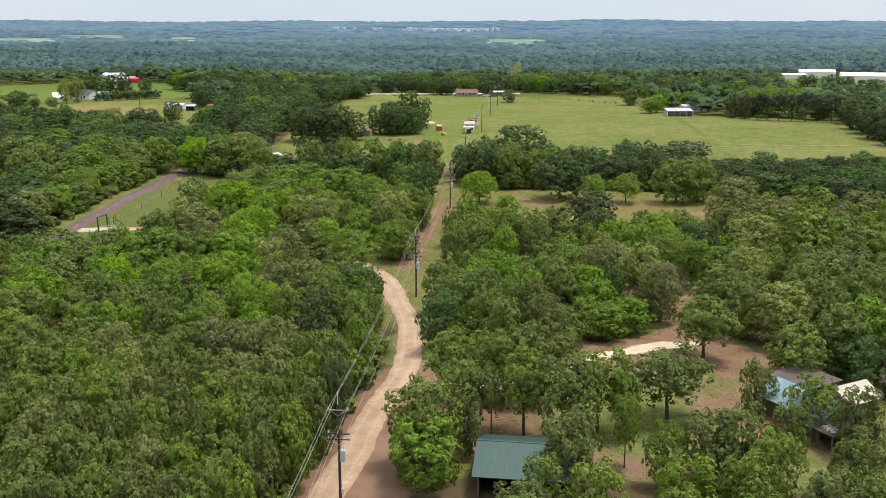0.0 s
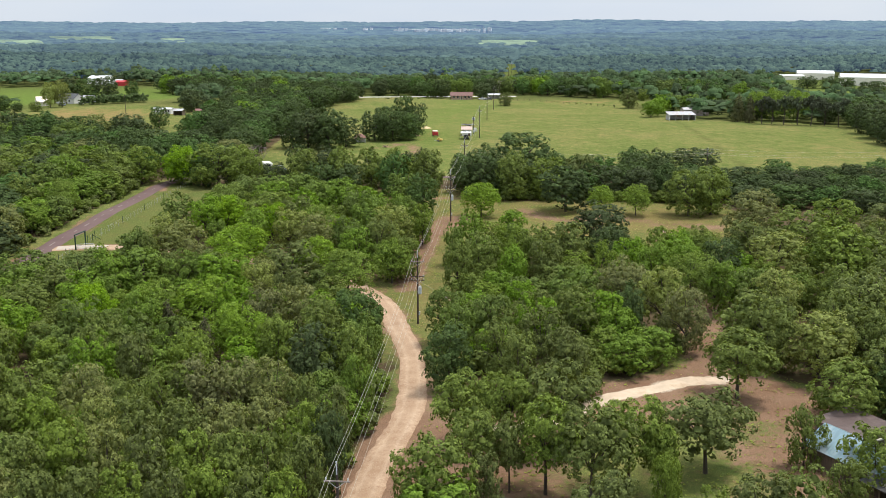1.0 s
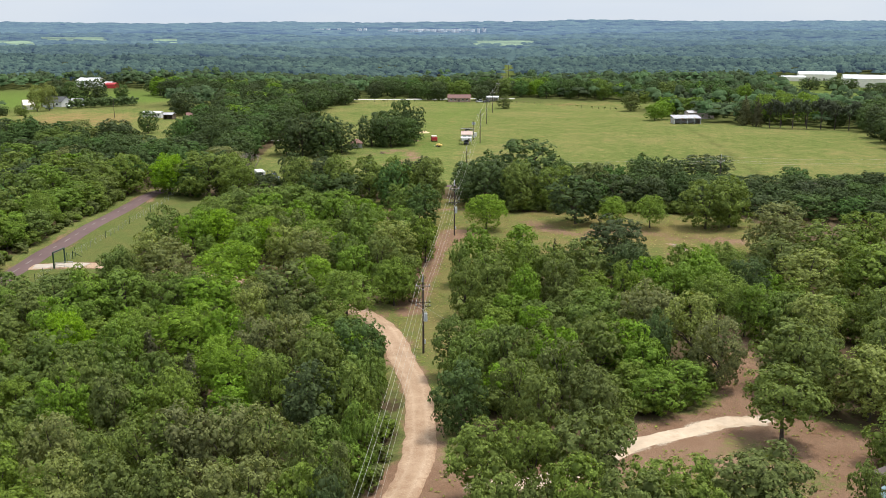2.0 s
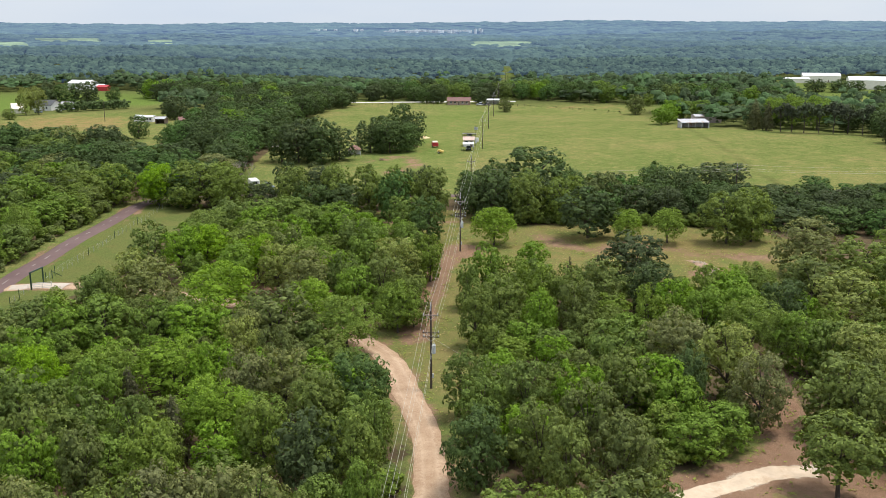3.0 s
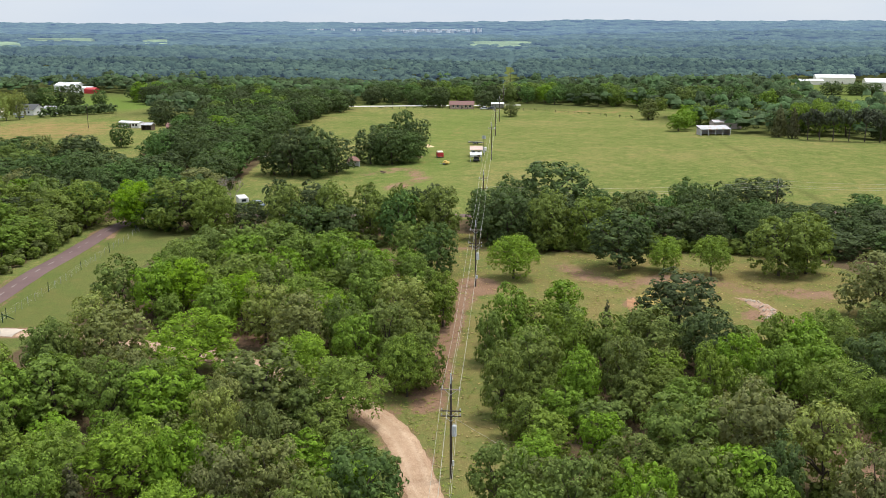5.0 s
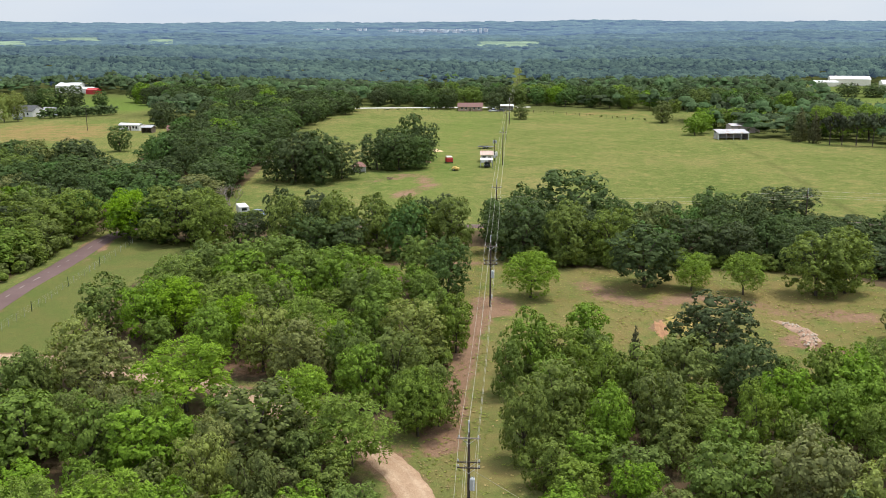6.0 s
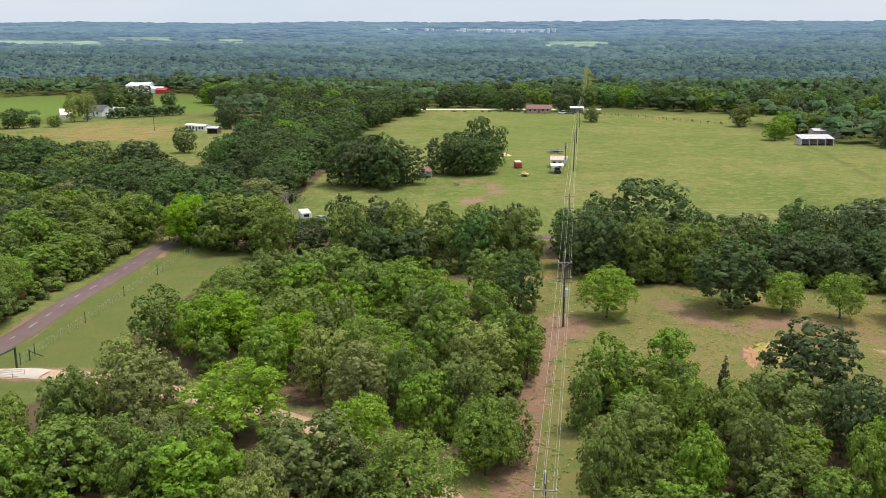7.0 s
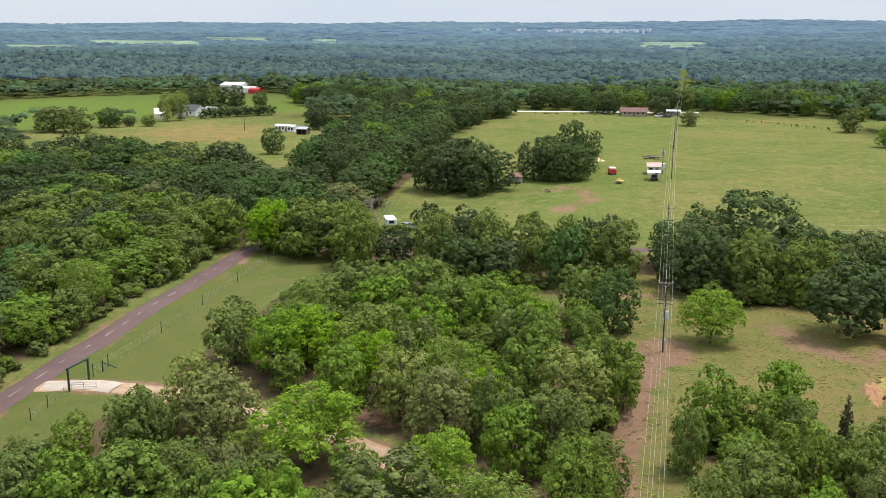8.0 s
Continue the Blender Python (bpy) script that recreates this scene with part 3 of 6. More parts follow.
def crown_arrays(seed, kind, leaves, size, core=0.8, round_core=False, tuft=0.0, inner=6):
    """Leaf clumps standing off rounded boughs: corners and faces."""
    rng = random.Random(seed)
    nr = np.random.RandomState(seed)
    lobes = np.array(crown_lobes(rng, kind))
    V, Q, base = [], [], 0
    for cx, cy, cz, r in lobes:
        if round_core:
            wob = 1 + nr.uniform(-0.18, 0.18, len(BALL_V))
            V.append(BALL_V * (r * core * wob)[:, None] * np.array([1, 1, 0.85]) + (cx, cy, cz))
            Q.append(BALL_Q + base)
            base += len(BALL_V)
        else:
            # wide inner sprays that close the bough
            for _ in range(inner):
                n3 = nr.normal(size=3) + np.array([0, 0, 0.4])
                n3 /= np.linalg.norm(n3)
                t3 = np.cross(n3, nr.normal(size=3))
                t3 /= np.linalg.norm(t3)
                b3 = np.cross(n3, t3)
                mid = np.array([cx, cy, cz]) + n3 * r * 0.35 + nr.normal(size=3) * r * 0.15
                s = r * core * nr.uniform(0.55, 0.85)
                V.append(np.array([mid - t3 * s, mid + b3 * s, mid + t3 * s, mid - b3 * s]))
                Q.append(np.arange(4)[None] + base)
                base += 4
    weight = lobes[:, 3] ** 2
    per = 1 if not tuft else 12
    n_t = max(1, leaves // per)
    which = nr.choice(len(lobes), n_t, p=weight / weight.sum())
    d = nr.normal(size=(n_t, 3))
    d[:, 2] += 0.5
    out = lobes[which, :3] - np.array([0, 0, 5.0])
    d += 0.55 * out / (np.linalg.norm(out, axis=1)[:, None] + 0.3)
    d /= np.linalg.norm(d, axis=1)[:, None]
    c = lobes[which, :3] + d * (lobes[which, 3] * nr.uniform(0.84, 1.06, n_t))[:, None] * np.array([1, 1, 0.88])
    if tuft:
        # each tuft of leaves is a small rounded spray of its own
        leaves = n_t * per
        e = nr.normal(size=(leaves, 3)) + 0.9 * np.repeat(d, per, 0)
        e[:, 2] += 0.25
        e /= np.linalg.norm(e, axis=1)[:, None]
        big = np.repeat(nr.uniform(0.7, 1.35, n_t), per)
        c = np.repeat(c, per, 0) + e * (tuft * big * nr.uniform(0.75, 1.1, leaves))[:, None]
        d = 0.62 * e + 0.38 * np.repeat(d, per, 0)
    else:
        leaves = n_t
    whole = c - np.array([0, 0, 4.6])
    whole = whole / (np.linalg.norm(whole, axis=1)[:, None] + 0.2)
    nrm = 0.3 * whole + 1.0 * d + nr.normal(size=(leaves, 3)) * 0.26 + np.array([0, 0, 0.08])
    nrm /= np.linalg.norm(nrm, axis=1)[:, None]
    t = np.cross(nrm, nr.normal(size=(leaves, 3)))
    t /= np.linalg.norm(t, axis=1)[:, None]
    if kind == "l":
        t = t * 0.6 + d * 0.8
        t[:, 2] -= 0.25
        t /= np.linalg.norm(t, axis=1)[:, None]
    b = np.cross(nrm, t)
    s = size * nr.uniform(0.6, 1.35, leaves)[:, None]
    wide = 0.42 if kind == "l" else 0.6
    fold = nrm * s * 0.22
    quad = np.stack([c - t * s, c + b * s * wide - fold, c + t * s - fold * 0.6, c - b * s * wide - fold], 1)
    V.append(quad.reshape(-1, 3))
    Q.append(np.arange(leaves * 4).reshape(-1, 4) + base)
    V = np.concatenate(V)
    return V, np.concatenate(Q), lobes


def trunk_bm(seed, lobes, kind):
    rng = random.Random(seed)
    bm = bmesh.new()
    fork = {"t": 3.6, "c": 9.0, "p": 5.0}.get(kind, 3.0)
    lean = (rng.uniform(-0.3, 0.3), rng.uniform(-0.3, 0.3))
    rod(bm, (0, 0, -0.4), (lean[0] * 0.4, lean[1] * 0.4, fork * 0.5), 0.27, 0.2, 7)
    rod(bm, (lean[0] * 0.4, lean[1] * 0.4, fork * 0.5), (lean[0], lean[1], fork), 0.2, 0.15, 7)
    if kind != "c":
        for k in rng.sample(range(len(lobes)), min(8, len(lobes))):
            x, y, z, r = lobes[k]
            m = (lean[0] + (x - lean[0]) * 0.45, lean[1] + (y - lean[1]) * 0.45, fork + max(0.4, (z - fork) * 0.62))
            rod(bm, (lean[0], lean[1], fork - 0.15), m, 0.12, 0.075, 5)
            rod(bm, m, (x, y, z), 0.075, 0.03, 5)
    return bm


KIND = {"o": ("oak_tree", "spreading oak tree with rounded dense green crown", "oaks of the wood"), "l": ("elm_tree", "elm tree with feathery bright yellow-green foliage", "elms of the wood"),
        "y": ("water_oak_tree", "broad oak tree with tufted olive-grey crown", "olive oaks of the wood"), "e": ("hackberry_tree", "hackberry tree with fresh mid-green crown", "hackberries"),
        "d": ("dark_oak_tree", "massive oak tree with dark green crown to the ground", "dark oaks"), "w": ("west_oak_tree", "oak tree with deep green crown in dense woodland", "oaks of the far woods"), "c": ("cedar_tree", "conical dull green cedar tree", "cedars"),
        "t": ("yard_oak_tree", "oak tree with bare slender trunk and high green crown", "oaks of the yard"), "p": ("pine_tree", "tall pine tree with bare trunk and dark crown", "pines beside the pasture"), "b": ("bush", "low leafy green bush at the wood edge", "brush of the wood edge")}
PROTO = {}


def proto(kind, k):
    """One tree of a kind, built once."""
    if (kind, k) not in PROTO:
        seed = sum(map(ord, kind)) * 10 + k
        n = {"o": 5800, "l": 7000, "y": 6400, "e": 5800, "d": 5400, "c": 3600, "t": 5400, "w": 3600, "p": 1800, "b": 700}[kind]
        size = {"o": 0.205, "l": 0.24, "y": 0.18, "e": 0.21, "d": 0.22, "c": 0.21, "t": 0.2, "w": 0.26, "p": 0.36, "b": 0.7}[kind]
        V, Q, lobes = crown_arrays(seed, kind, n, size, 0.42, True, {"y": 0.38, "l": 0.46, "c": 0.34, "b": 1.1}.get(kind, 0.40))
        name, label, group = KIND[kind]
        root = new(name)
        tagged(root, label, "bush" if kind == "b" else "tree", group)
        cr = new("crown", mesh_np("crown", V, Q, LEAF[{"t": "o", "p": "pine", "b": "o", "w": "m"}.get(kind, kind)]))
        cr.parent = root
        part("stem" if kind == "b" else "trunk", trunk_bm(seed, lobes, kind), BARK, root)
        PROTO[kind, k] = [root, False]
    return PROTO[kind, k]


PLANTED = []
tree_rng = random.Random(42)


def plant(kind, places):
    """Trees at (x, y, crown radius, height)."""
    for x, y, r, h in places:
        p = proto(kind, tree_rng.randrange({"o": 6, "y": 4, "e": 5, "w": 4, "l": 3, "d": 3, "t": 3}.get(kind, 2)))
        m = Matrix.LocRotScale((x, y, ground_z(x, y) - 0.1), Euler((0, 0, tree_rng.uniform(0, 6.28))), (r / BASE_R, r / BASE_R, h / BASE_H))
        if not p[1]:
            p[0].matrix_basis, p[1] = m, True
        else:
            keep = p[0].scale.copy()
            p[0].scale = (1, 1, 1)
            copy_thing(p[0], m)
            p[0].scale = keep
        PLANTED.append((x, y, r))


plant('o', [(20.6, 76.6, 3.0, 9.0), (-23.7, 77.0, 2.6, 10.5), (-37.4, 77.0, 2.8, 10.5), (-27.2, 78.1, 2.8, 10.5), (-30.9, 78.1, 2.7, 10.5), (-34.4, 78.1, 2.7, 10.5), (-18.5, 78.6, 2.6, 10.5), (-20.7, 78.8, 2.8, 10.5), (38.5, 78.9, 2.8, 9.0), (35.5, 79.8, 3.4, 9.0), (6.9, 80.7, 3.1, 8.0), (28.3, 81.4, 3.1, 10.0), (14.5, 82.2, 3.2, 9.0), (23.2, 83.8, 3.5, 9.0), (-39.5, 84.3, 3.3, 10.5), (-24.7, 84.8, 2.8, 10.5), (-20.8, 85.0, 2.8, 10.5), (-32.4, 85.5, 2.8, 10.5), (-17.9, 85.5, 2.5, 10.5), (9.8, 85.7, 2.5, 8.0), (-36.5, 86.4, 3.0, 10.5), (32.7, 87.8, 3.3, 10.0)])
plant('o', [(41.9, 88.8, 3.0, 9.0), (-18.5, 92.9, 2.7, 10.5), (-26.3, 92.9, 2.7, 10.5), (-37.9, 92.9, 2.8, 10.5), (-15.9, 92.9, 2.6, 10.5), (23.3, 93.5, 2.1, 8.0), (31.6, 93.6, 3.4, 10.0), (-34.5, 94.1, 2.8, 10.5), (-22.6, 94.4, 2.9, 10.5), (-30.5, 94.5, 2.8, 10.5), (28.0, 94.5, 3.4, 9.0), (-2.0, 98.5, 4.1, 11.0), (-14.6, 100.4, 2.5, 10.5), (-42.8, 101.1, 3.4, 10.5), (-22.2, 101.2, 2.9, 10.5), (-47.3, 101.2, 3.1, 10.5), (3.0, 101.2, 1.9, 8.0), (46.8, 101.2, 3.1, 9.0), (-30.4, 101.6, 3.0, 10.5), (39.4, 102.0, 2.1, 6.5), (-26.5, 102.1, 3.0, 10.5), (-18.7, 102.7, 2.9, 10.5)])
plant('o', [(-39.1, 103.0, 3.1, 10.5), (44.1, 106.8, 3.3, 8.0), (-16.3, 108.6, 2.7, 10.5), (-29.1, 108.9, 3.1, 10.5), (-33.8, 109.9, 3.2, 10.5), (-49.4, 110.9, 3.6, 10.5), (-45.0, 112.1, 3.4, 10.5), (39.0, 112.5, 2.2, 8.0), (-13.4, 113.3, 2.4, 10.5), (-37.1, 116.6, 3.0, 10.5), (-16.9, 116.7, 2.5, 10.5), (48.5, 124.7, 4.5, 8.5), (-33.4, 120.2, 3.5, 10.5), (-49.3, 120.7, 3.6, 10.5), (-55.9, 121.4, 3.7, 10.5), (17.9, 133.9, 3.2, 7.0), (54.9, 127.4, 4.1, 10.5), (8.8, 131.6, 3.3, 10.5), (-40.6, 131.7, 2.8, 10.5), (-33.7, 132.8, 3.4, 10.5), (14.8, 132.9, 3.4, 10.5), (-13.9, 135.2, 3.4, 10.5)])
plant('o', [(7.1, 137.8, 3.5, 10.5), (-23.2, 139.0, 3.3, 10.5), (-47.7, 139.3, 3.8, 10.5), (58.6, 142.8, 4.1, 10.5), (13.0, 142.9, 3.4, 10.5), (45.4, 143.7, 4.0, 10.5), (-18.2, 147.7, 3.8, 10.5), (45.1, 149.8, 5.6, 11.0), (70.2, 150.0, 4.2, 10.5), (57.6, 150.0, 3.9, 10.5), (19.2, 152.4, 4.0, 10.5), (62.6, 155.0, 5.8, 11.5), (69.6, 161.9, 5.1, 10.5), (64.4, 166.3, 4.3, 10.5), (81.5, 179.3, 5.7, 10.5), (-28.2, 181.2, 5.9, 10.5), (29.0, 181.5, 3.1, 10.5), (2.2, 182.0, 3.0, 10.5), (18.3, 184.9, 3.7, 10.5), (72.8, 185.0, 6.8, 12.1), (6.4, 187.3, 4.2, 10.5), (78.2, 188.6, 5.9, 10.5)])
plant('o', [(17.3, 192.2, 3.6, 10.5), (40.3, 192.2, 3.2, 10.5), (12.7, 194.1, 3.8, 10.5), (23.9, 195.6, 4.8, 10.5), (60.7, 197.2, 5.8, 10.5), (-12.9, 199.8, 4.2, 10.5), (73.0, 207.8, 6.2, 10.5), (93.0, 210.5, 6.9, 10.5), (83.7, 215.6, 5.8, 10.5), (-31.7, 218.2, 4.1, 10.5), (-37.9, 223.7, 5.7, 10.5), (59.0, 241.0, 5.6, 12.0), (64.8, 242.6, 5.4, 12.4), (-100.4, 244.3, 5.3, 11.0), (-114.8, 261.3, 5.5, 12.0), (27.6, 264.4, 5.8, 12.0), (18.8, 264.6, 5.3, 13.0), (-88.4, 265.7, 5.0, 8.0), (36.6, 269.5, 5.5, 12.0), (-3.6, 272.3, 4.9, 13.0), (-114.4, 272.6, 6.8, 12.0)])
plant('o', [(-11.3, 273.6, 4.6, 13.0), (-87.2, 274.9, 4.1, 8.0), (-37.6, 275.0, 4.7, 13.0), (-19.1, 275.0, 4.9, 13.0), (-27.6, 276.4, 5.0, 13.0), (-54.2, 278.0, 5.2, 13.0), (-91.1, 278.5, 4.6, 8.5), (-92.3, 283.2, 6.1, 11.0), (-63.3, 285.0, 7.2, 13.0), (-56.6, 287.0, 4.4, 12.0), (-86.1, 289.4, 5.9, 12.0), (-92.9, 289.7, 5.3, 8.5), (-128.7, 292.3, 7.6, 12.0), (-120.1, 293.4, 7.4, 12.0), (-105.8, 294.0, 6.2, 12.0)])
plant('y', [(-28.7, 85.7, 2.9, 10.5), (-41.9, 92.8, 3.3, 10.5), (-35.0, 103.0, 3.0, 10.5), (-20.9, 109.9, 3.3, 10.5), (-25.3, 109.9, 3.4, 10.5), (-38.8, 110.9, 3.5, 10.5), (-42.9, 120.2, 3.5, 10.5), (-30.5, 122.1, 3.7, 10.5), (-21.2, 122.2, 3.4, 10.5), (-25.8, 122.6, 3.7, 10.5), (51.1, 139.2, 5.2, 10.5), (35.3, 150.6, 3.8, 11.0), (-28.1, 155.1, 3.5, 10.5), (-23.4, 155.9, 3.5, 10.5), (33.8, 159.2, 4.6, 12.0), (53.4, 163.4, 4.7, 10.5), (29.1, 165.9, 5.0, 12.0), (-31.5, 169.1, 3.2, 10.5), (-45.2, 183.0, 3.2, 10.5), (61.5, 187.8, 6.3, 10.5), (-51.8, 199.2, 4.9, 10.5), (-25.6, 203.0, 4.5, 10.5)])
plant('y', [(-55.8, 203.1, 4.4, 10.5), (-31.9, 208.4, 4.0, 10.5), (-10.4, 211.2, 4.7, 10.5), (66.7, 216.7, 6.3, 12.0)])
plant('e', [(-2.1, 94.7, 4.3, 8.5), (-11.5, 124.4, 2.3, 10.0), (-46.5, 132.9, 3.2, 10.0), (25.0, 142.1, 3.4, 6.5), (62.2, 135.0, 3.8, 10.0), (29.9, 145.7, 3.5, 6.5), (-11.6, 140.2, 2.3, 10.0), (-38.3, 142.2, 2.8, 10.0), (-44.0, 142.2, 3.4, 10.0), (25.1, 149.8, 3.4, 8.5), (0.9, 146.8, 3.2, 10.0), (-53.9, 149.9, 3.6, 10.0), (13.2, 150.4, 3.3, 10.0), (6.7, 152.6, 3.5, 10.0), (-46.2, 153.7, 3.3, 10.0), (23.8, 154.1, 4.1, 10.0), (-0.1, 155.4, 3.3, 10.0), (-33.3, 160.0, 3.2, 10.0), (-59.1, 164.4, 4.0, 10.0), (20.5, 165.8, 4.4, 10.0), (50.7, 167.3, 3.7, 10.0), (47.8, 169.9, 3.9, 10.0)])
plant('e', [(-38.8, 177.2, 5.0, 10.0), (-58.8, 178.6, 4.3, 10.0), (-64.5, 180.0, 4.8, 10.0), (-54.3, 181.5, 5.3, 10.0), (37.7, 182.4, 3.7, 10.0), (12.1, 182.9, 3.2, 10.0), (43.6, 184.0, 3.5, 10.0), (33.8, 186.2, 3.4, 10.0), (43.0, 189.3, 4.2, 10.0), (43.5, 193.0, 3.5, 10.0), (-59.7, 194.6, 3.7, 10.0), (-17.0, 196.1, 3.5, 10.0), (1.8, 200.0, 2.4, 9.0), (-19.6, 202.9, 3.0, 10.0), (5.3, 206.9, 3.5, 10.0), (-39.8, 211.5, 4.0, 10.0), (14.5, 213.4, 3.7, 9.0), (-16.8, 216.7, 3.9, 10.0), (-51.8, 220.7, 4.3, 10.0), (-58.7, 223.8, 4.3, 10.0), (-15.3, 224.9, 3.5, 10.0), (-19.2, 228.6, 4.2, 10.0)])
plant('e', [(-93.2, 228.7, 5.1, 8.0), (-89.3, 234.2, 4.2, 7.5), (-29.4, 240.4, 4.3, 10.0), (-40.0, 240.5, 4.7, 10.0), (-24.7, 241.8, 4.7, 10.0), (-46.4, 247.2, 4.5, 10.0), (-94.3, 247.6, 5.8, 8.5), (-9.9, 248.7, 4.1, 10.0), (-36.0, 251.0, 5.4, 10.0), (-92.4, 257.9, 5.2, 8.0), (-102.3, 258.9, 6.1, 12.0), (-92.0, 266.3, 5.4, 8.5), (-102.3, 274.4, 5.7, 12.0), (-97.9, 296.5, 5.7, 12.0)])
plant('l', [(-30.3, 146.8, 4.1, 9.5), (-55.4, 158.8, 3.6, 9.5), (-46.2, 161.2, 3.9, 9.5), (-38.4, 161.5, 5.1, 9.5), (45.9, 172.1, 3.3, 9.5), (42.9, 177.4, 4.1, 9.5), (-17.4, 180.4, 4.8, 9.5), (-24.0, 188.3, 4.2, 9.5), (-10.0, 188.4, 3.4, 9.0), (48.5, 196.1, 3.7, 9.5), (-39.8, 196.3, 5.9, 9.5), (51.3, 197.2, 3.0, 8.0), (-26.8, 213.6, 4.1, 9.5), (-36.3, 214.9, 3.9, 9.5), (-48.3, 224.3, 5.1, 9.5), (-92.4, 226.1, 4.1, 7.5), (-49.7, 237.2, 4.9, 9.5), (9.1, 240.8, 4.4, 9.0), (-90.5, 240.9, 3.5, 10.0), (46.4, 241.4, 3.5, 8.0), (38.1, 244.6, 3.6, 7.4), (-74.3, 288.3, 5.0, 12.0)])
plant('d', [(-13.3, 106.6, 2.2, 10.5), (56.5, 119.1, 3.7, 8.5), (55.5, 126.3, 4.2, 8.5), (-18.0, 134.2, 4.0, 10.5), (-0.1, 136.7, 3.4, 10.5), (27.5, 154.6, 2.9, 10.5), (-14.0, 154.6, 4.0, 10.5), (50.9, 185.7, 3.8, 10.5), (32.3, 195.7, 4.3, 10.5), (32.4, 211.5, 5.9, 10.5), (-5.2, 243.6, 4.1, 10.5), (10.3, 267.7, 5.8, 13.0), (6.5, 273.5, 4.5, 10.5), (23.6, 294.0, 8.8, 16.2), (13.2, 298.0, 4.5, 10.8), (56.5, 298.5, 4.8, 9.6), (77.5, 308.0, 7.4, 8.6)])
plant('o', [(-57.1, 194.4, 2.7, 9.0)])
plant('o', [(-4.6, 215.2, 3.0, 9.5), (-7.4, 191.0, 2.6, 9.0)])
plant('l', [(-37.9, 180.3, 2.6, 9), (-21.1, 206.8, 3.0, 9)])
plant('e', [(-42.3, 180.7, 3.1, 9.5), (-46.1, 179.1, 3.6, 9.5), (-48.1, 243.3, 4.5, 10), (-40.9, 247.9, 4.6, 10), (-49.0, 227.4, 3.8, 9.5), (-31.2, 227.9, 4.0, 10), (-24.1, 235.9, 3.9, 9.5), (-17.2, 231.3, 3.6, 9.5), (-7.8, 219.5, 3.0, 9.5), (-10.9, 190.3, 2.7, 9)])
plant('y', [(-31.7, 175.0, 2.9, 10)])
plant('o', [(-26.1, 166.5, 2.9, 10), (-5.7, 218.1, 2.5, 9)])
plant('w', [(30.4, 247.5, 7.0, 11.5)])
plant('c', [(-34.4, 143.6, 2.7, 9.0), (-42.8, 155.6, 2.6, 8.0), (20.4, 208.4, 1.5, 7.0)])
plant('t', [(13.1, 92.8, 3.6, 9.5), (20.0, 98.1, 1.7, 9.0), (14.0, 105.0, 4.0, 11.0), (21.3, 106.3, 2.2, 9.0), (9.6, 107.0, 3.8, 11.0), (5.8, 107.3, 2.2, 9.0), (18.5, 107.8, 4.0, 11.0), (2.1, 108.3, 3.4, 10.0), (27.7, 111.3, 4.9, 10.0), (12.8, 117.5, 4.6, 11.0), (6.4, 117.9, 3.5, 10.0), (1.2, 118.3, 4.0, 10.0), (37.9, 133.2, 5.0, 9.6)])


# woods between the placed trees
def fill(poly, gap, rng, keep_off=(), tries=9000):
    """Places in a polygon, no two nearer than gap, clear of the placed trees and of the lines."""
    xs, ys = [p[0] for p in poly], [p[1] for p in poly]
    area = (max(xs) - min(xs)) * (max(ys) - min(ys))
    n = int(area / gap ** 2 * 9)
    cand = np.stack([rng.uniform(min(xs), max(xs), n), rng.uniform(min(ys), max(ys), n)], 1)
    ok = inside(poly, cand[:, 0], cand[:, 1])
    for line, d in keep_off:
        ok &= off_line(line, cand[:, 0], cand[:, 1]) > d
    cand = cand[ok]
    cell, res = {}, []
    for x, y, r in PLANTED:
        cell.setdefault((int(x // 12), int(y // 12)), []).append((x, y, r * 0.62 + gap * 0.42))
    for x, y in cand:
        i, j = int(x // 12), int(y // 12)
        if all((x - a) ** 2 + (y - b) ** 2 > g * g for di in (-1, 0, 1) for dj in (-1, 0, 1) for a, b, g in cell.get((i + di, j + dj), ())):
            cell.setdefault((i, j), []).append((x, y, gap))
            res.append((x, y))
    return res


fill_rng = np.random.RandomState(11)


def grove(poly, gap, mixture, r, h, clear):
    kinds = [k for k, n in mixture for _ in range(n)]
    rows = {}
    for x, y in fill(poly, gap, fill_rng, clear):
        k = kinds[fill_rng.randint(len(kinds))]
        s = fill_rng.uniform(0.85, 1.2)
        rows.setdefault(k, []).append((x, y, r * s, h * fill_rng.uniform(0.85, 1.15)))
    for k, places in rows.items():
        plant(k, places)


WOOD_SOUTH = [(-52, 70), (-16, 70), (-14, 90), (-11, 110), (-8, 128), (-8, 150), (-11, 165), (-15, 178), (-26, 190), (-50, 202), (-62, 203), (-66, 196), (-70, 182), (-80, 150)]
WOOD_MIDDLE = [(-14, 193), (-9.5, 192), (-7, 226), (-9, 250), (-28, 258), (-46, 258), (-58, 244), (-58, 220), (-46, 214), (-30, 206)]
WOOD_EAST = [(4, 138), (4, 165), (5, 200), (10, 212), (18, 207), (38, 199), (46, 190), (60, 204), (82, 214), (120, 220), (98, 165), (68, 118), (56, 140), (48, 168), (34, 168), (30, 150), (16, 142)]
HEDGEROW = [(-42, 270), (-6, 268), (-1, 268), (-1, 282), (-42, 288)], [(7, 264), (40, 262), (60, 258), (62, 258), (62, 288), (7, 286)], [(62, 257), (110, 240), (150, 262), (150, 290), (62, 288)]
off_road = [(DRIVE, 5.6), (COUNTY, 7.5)]
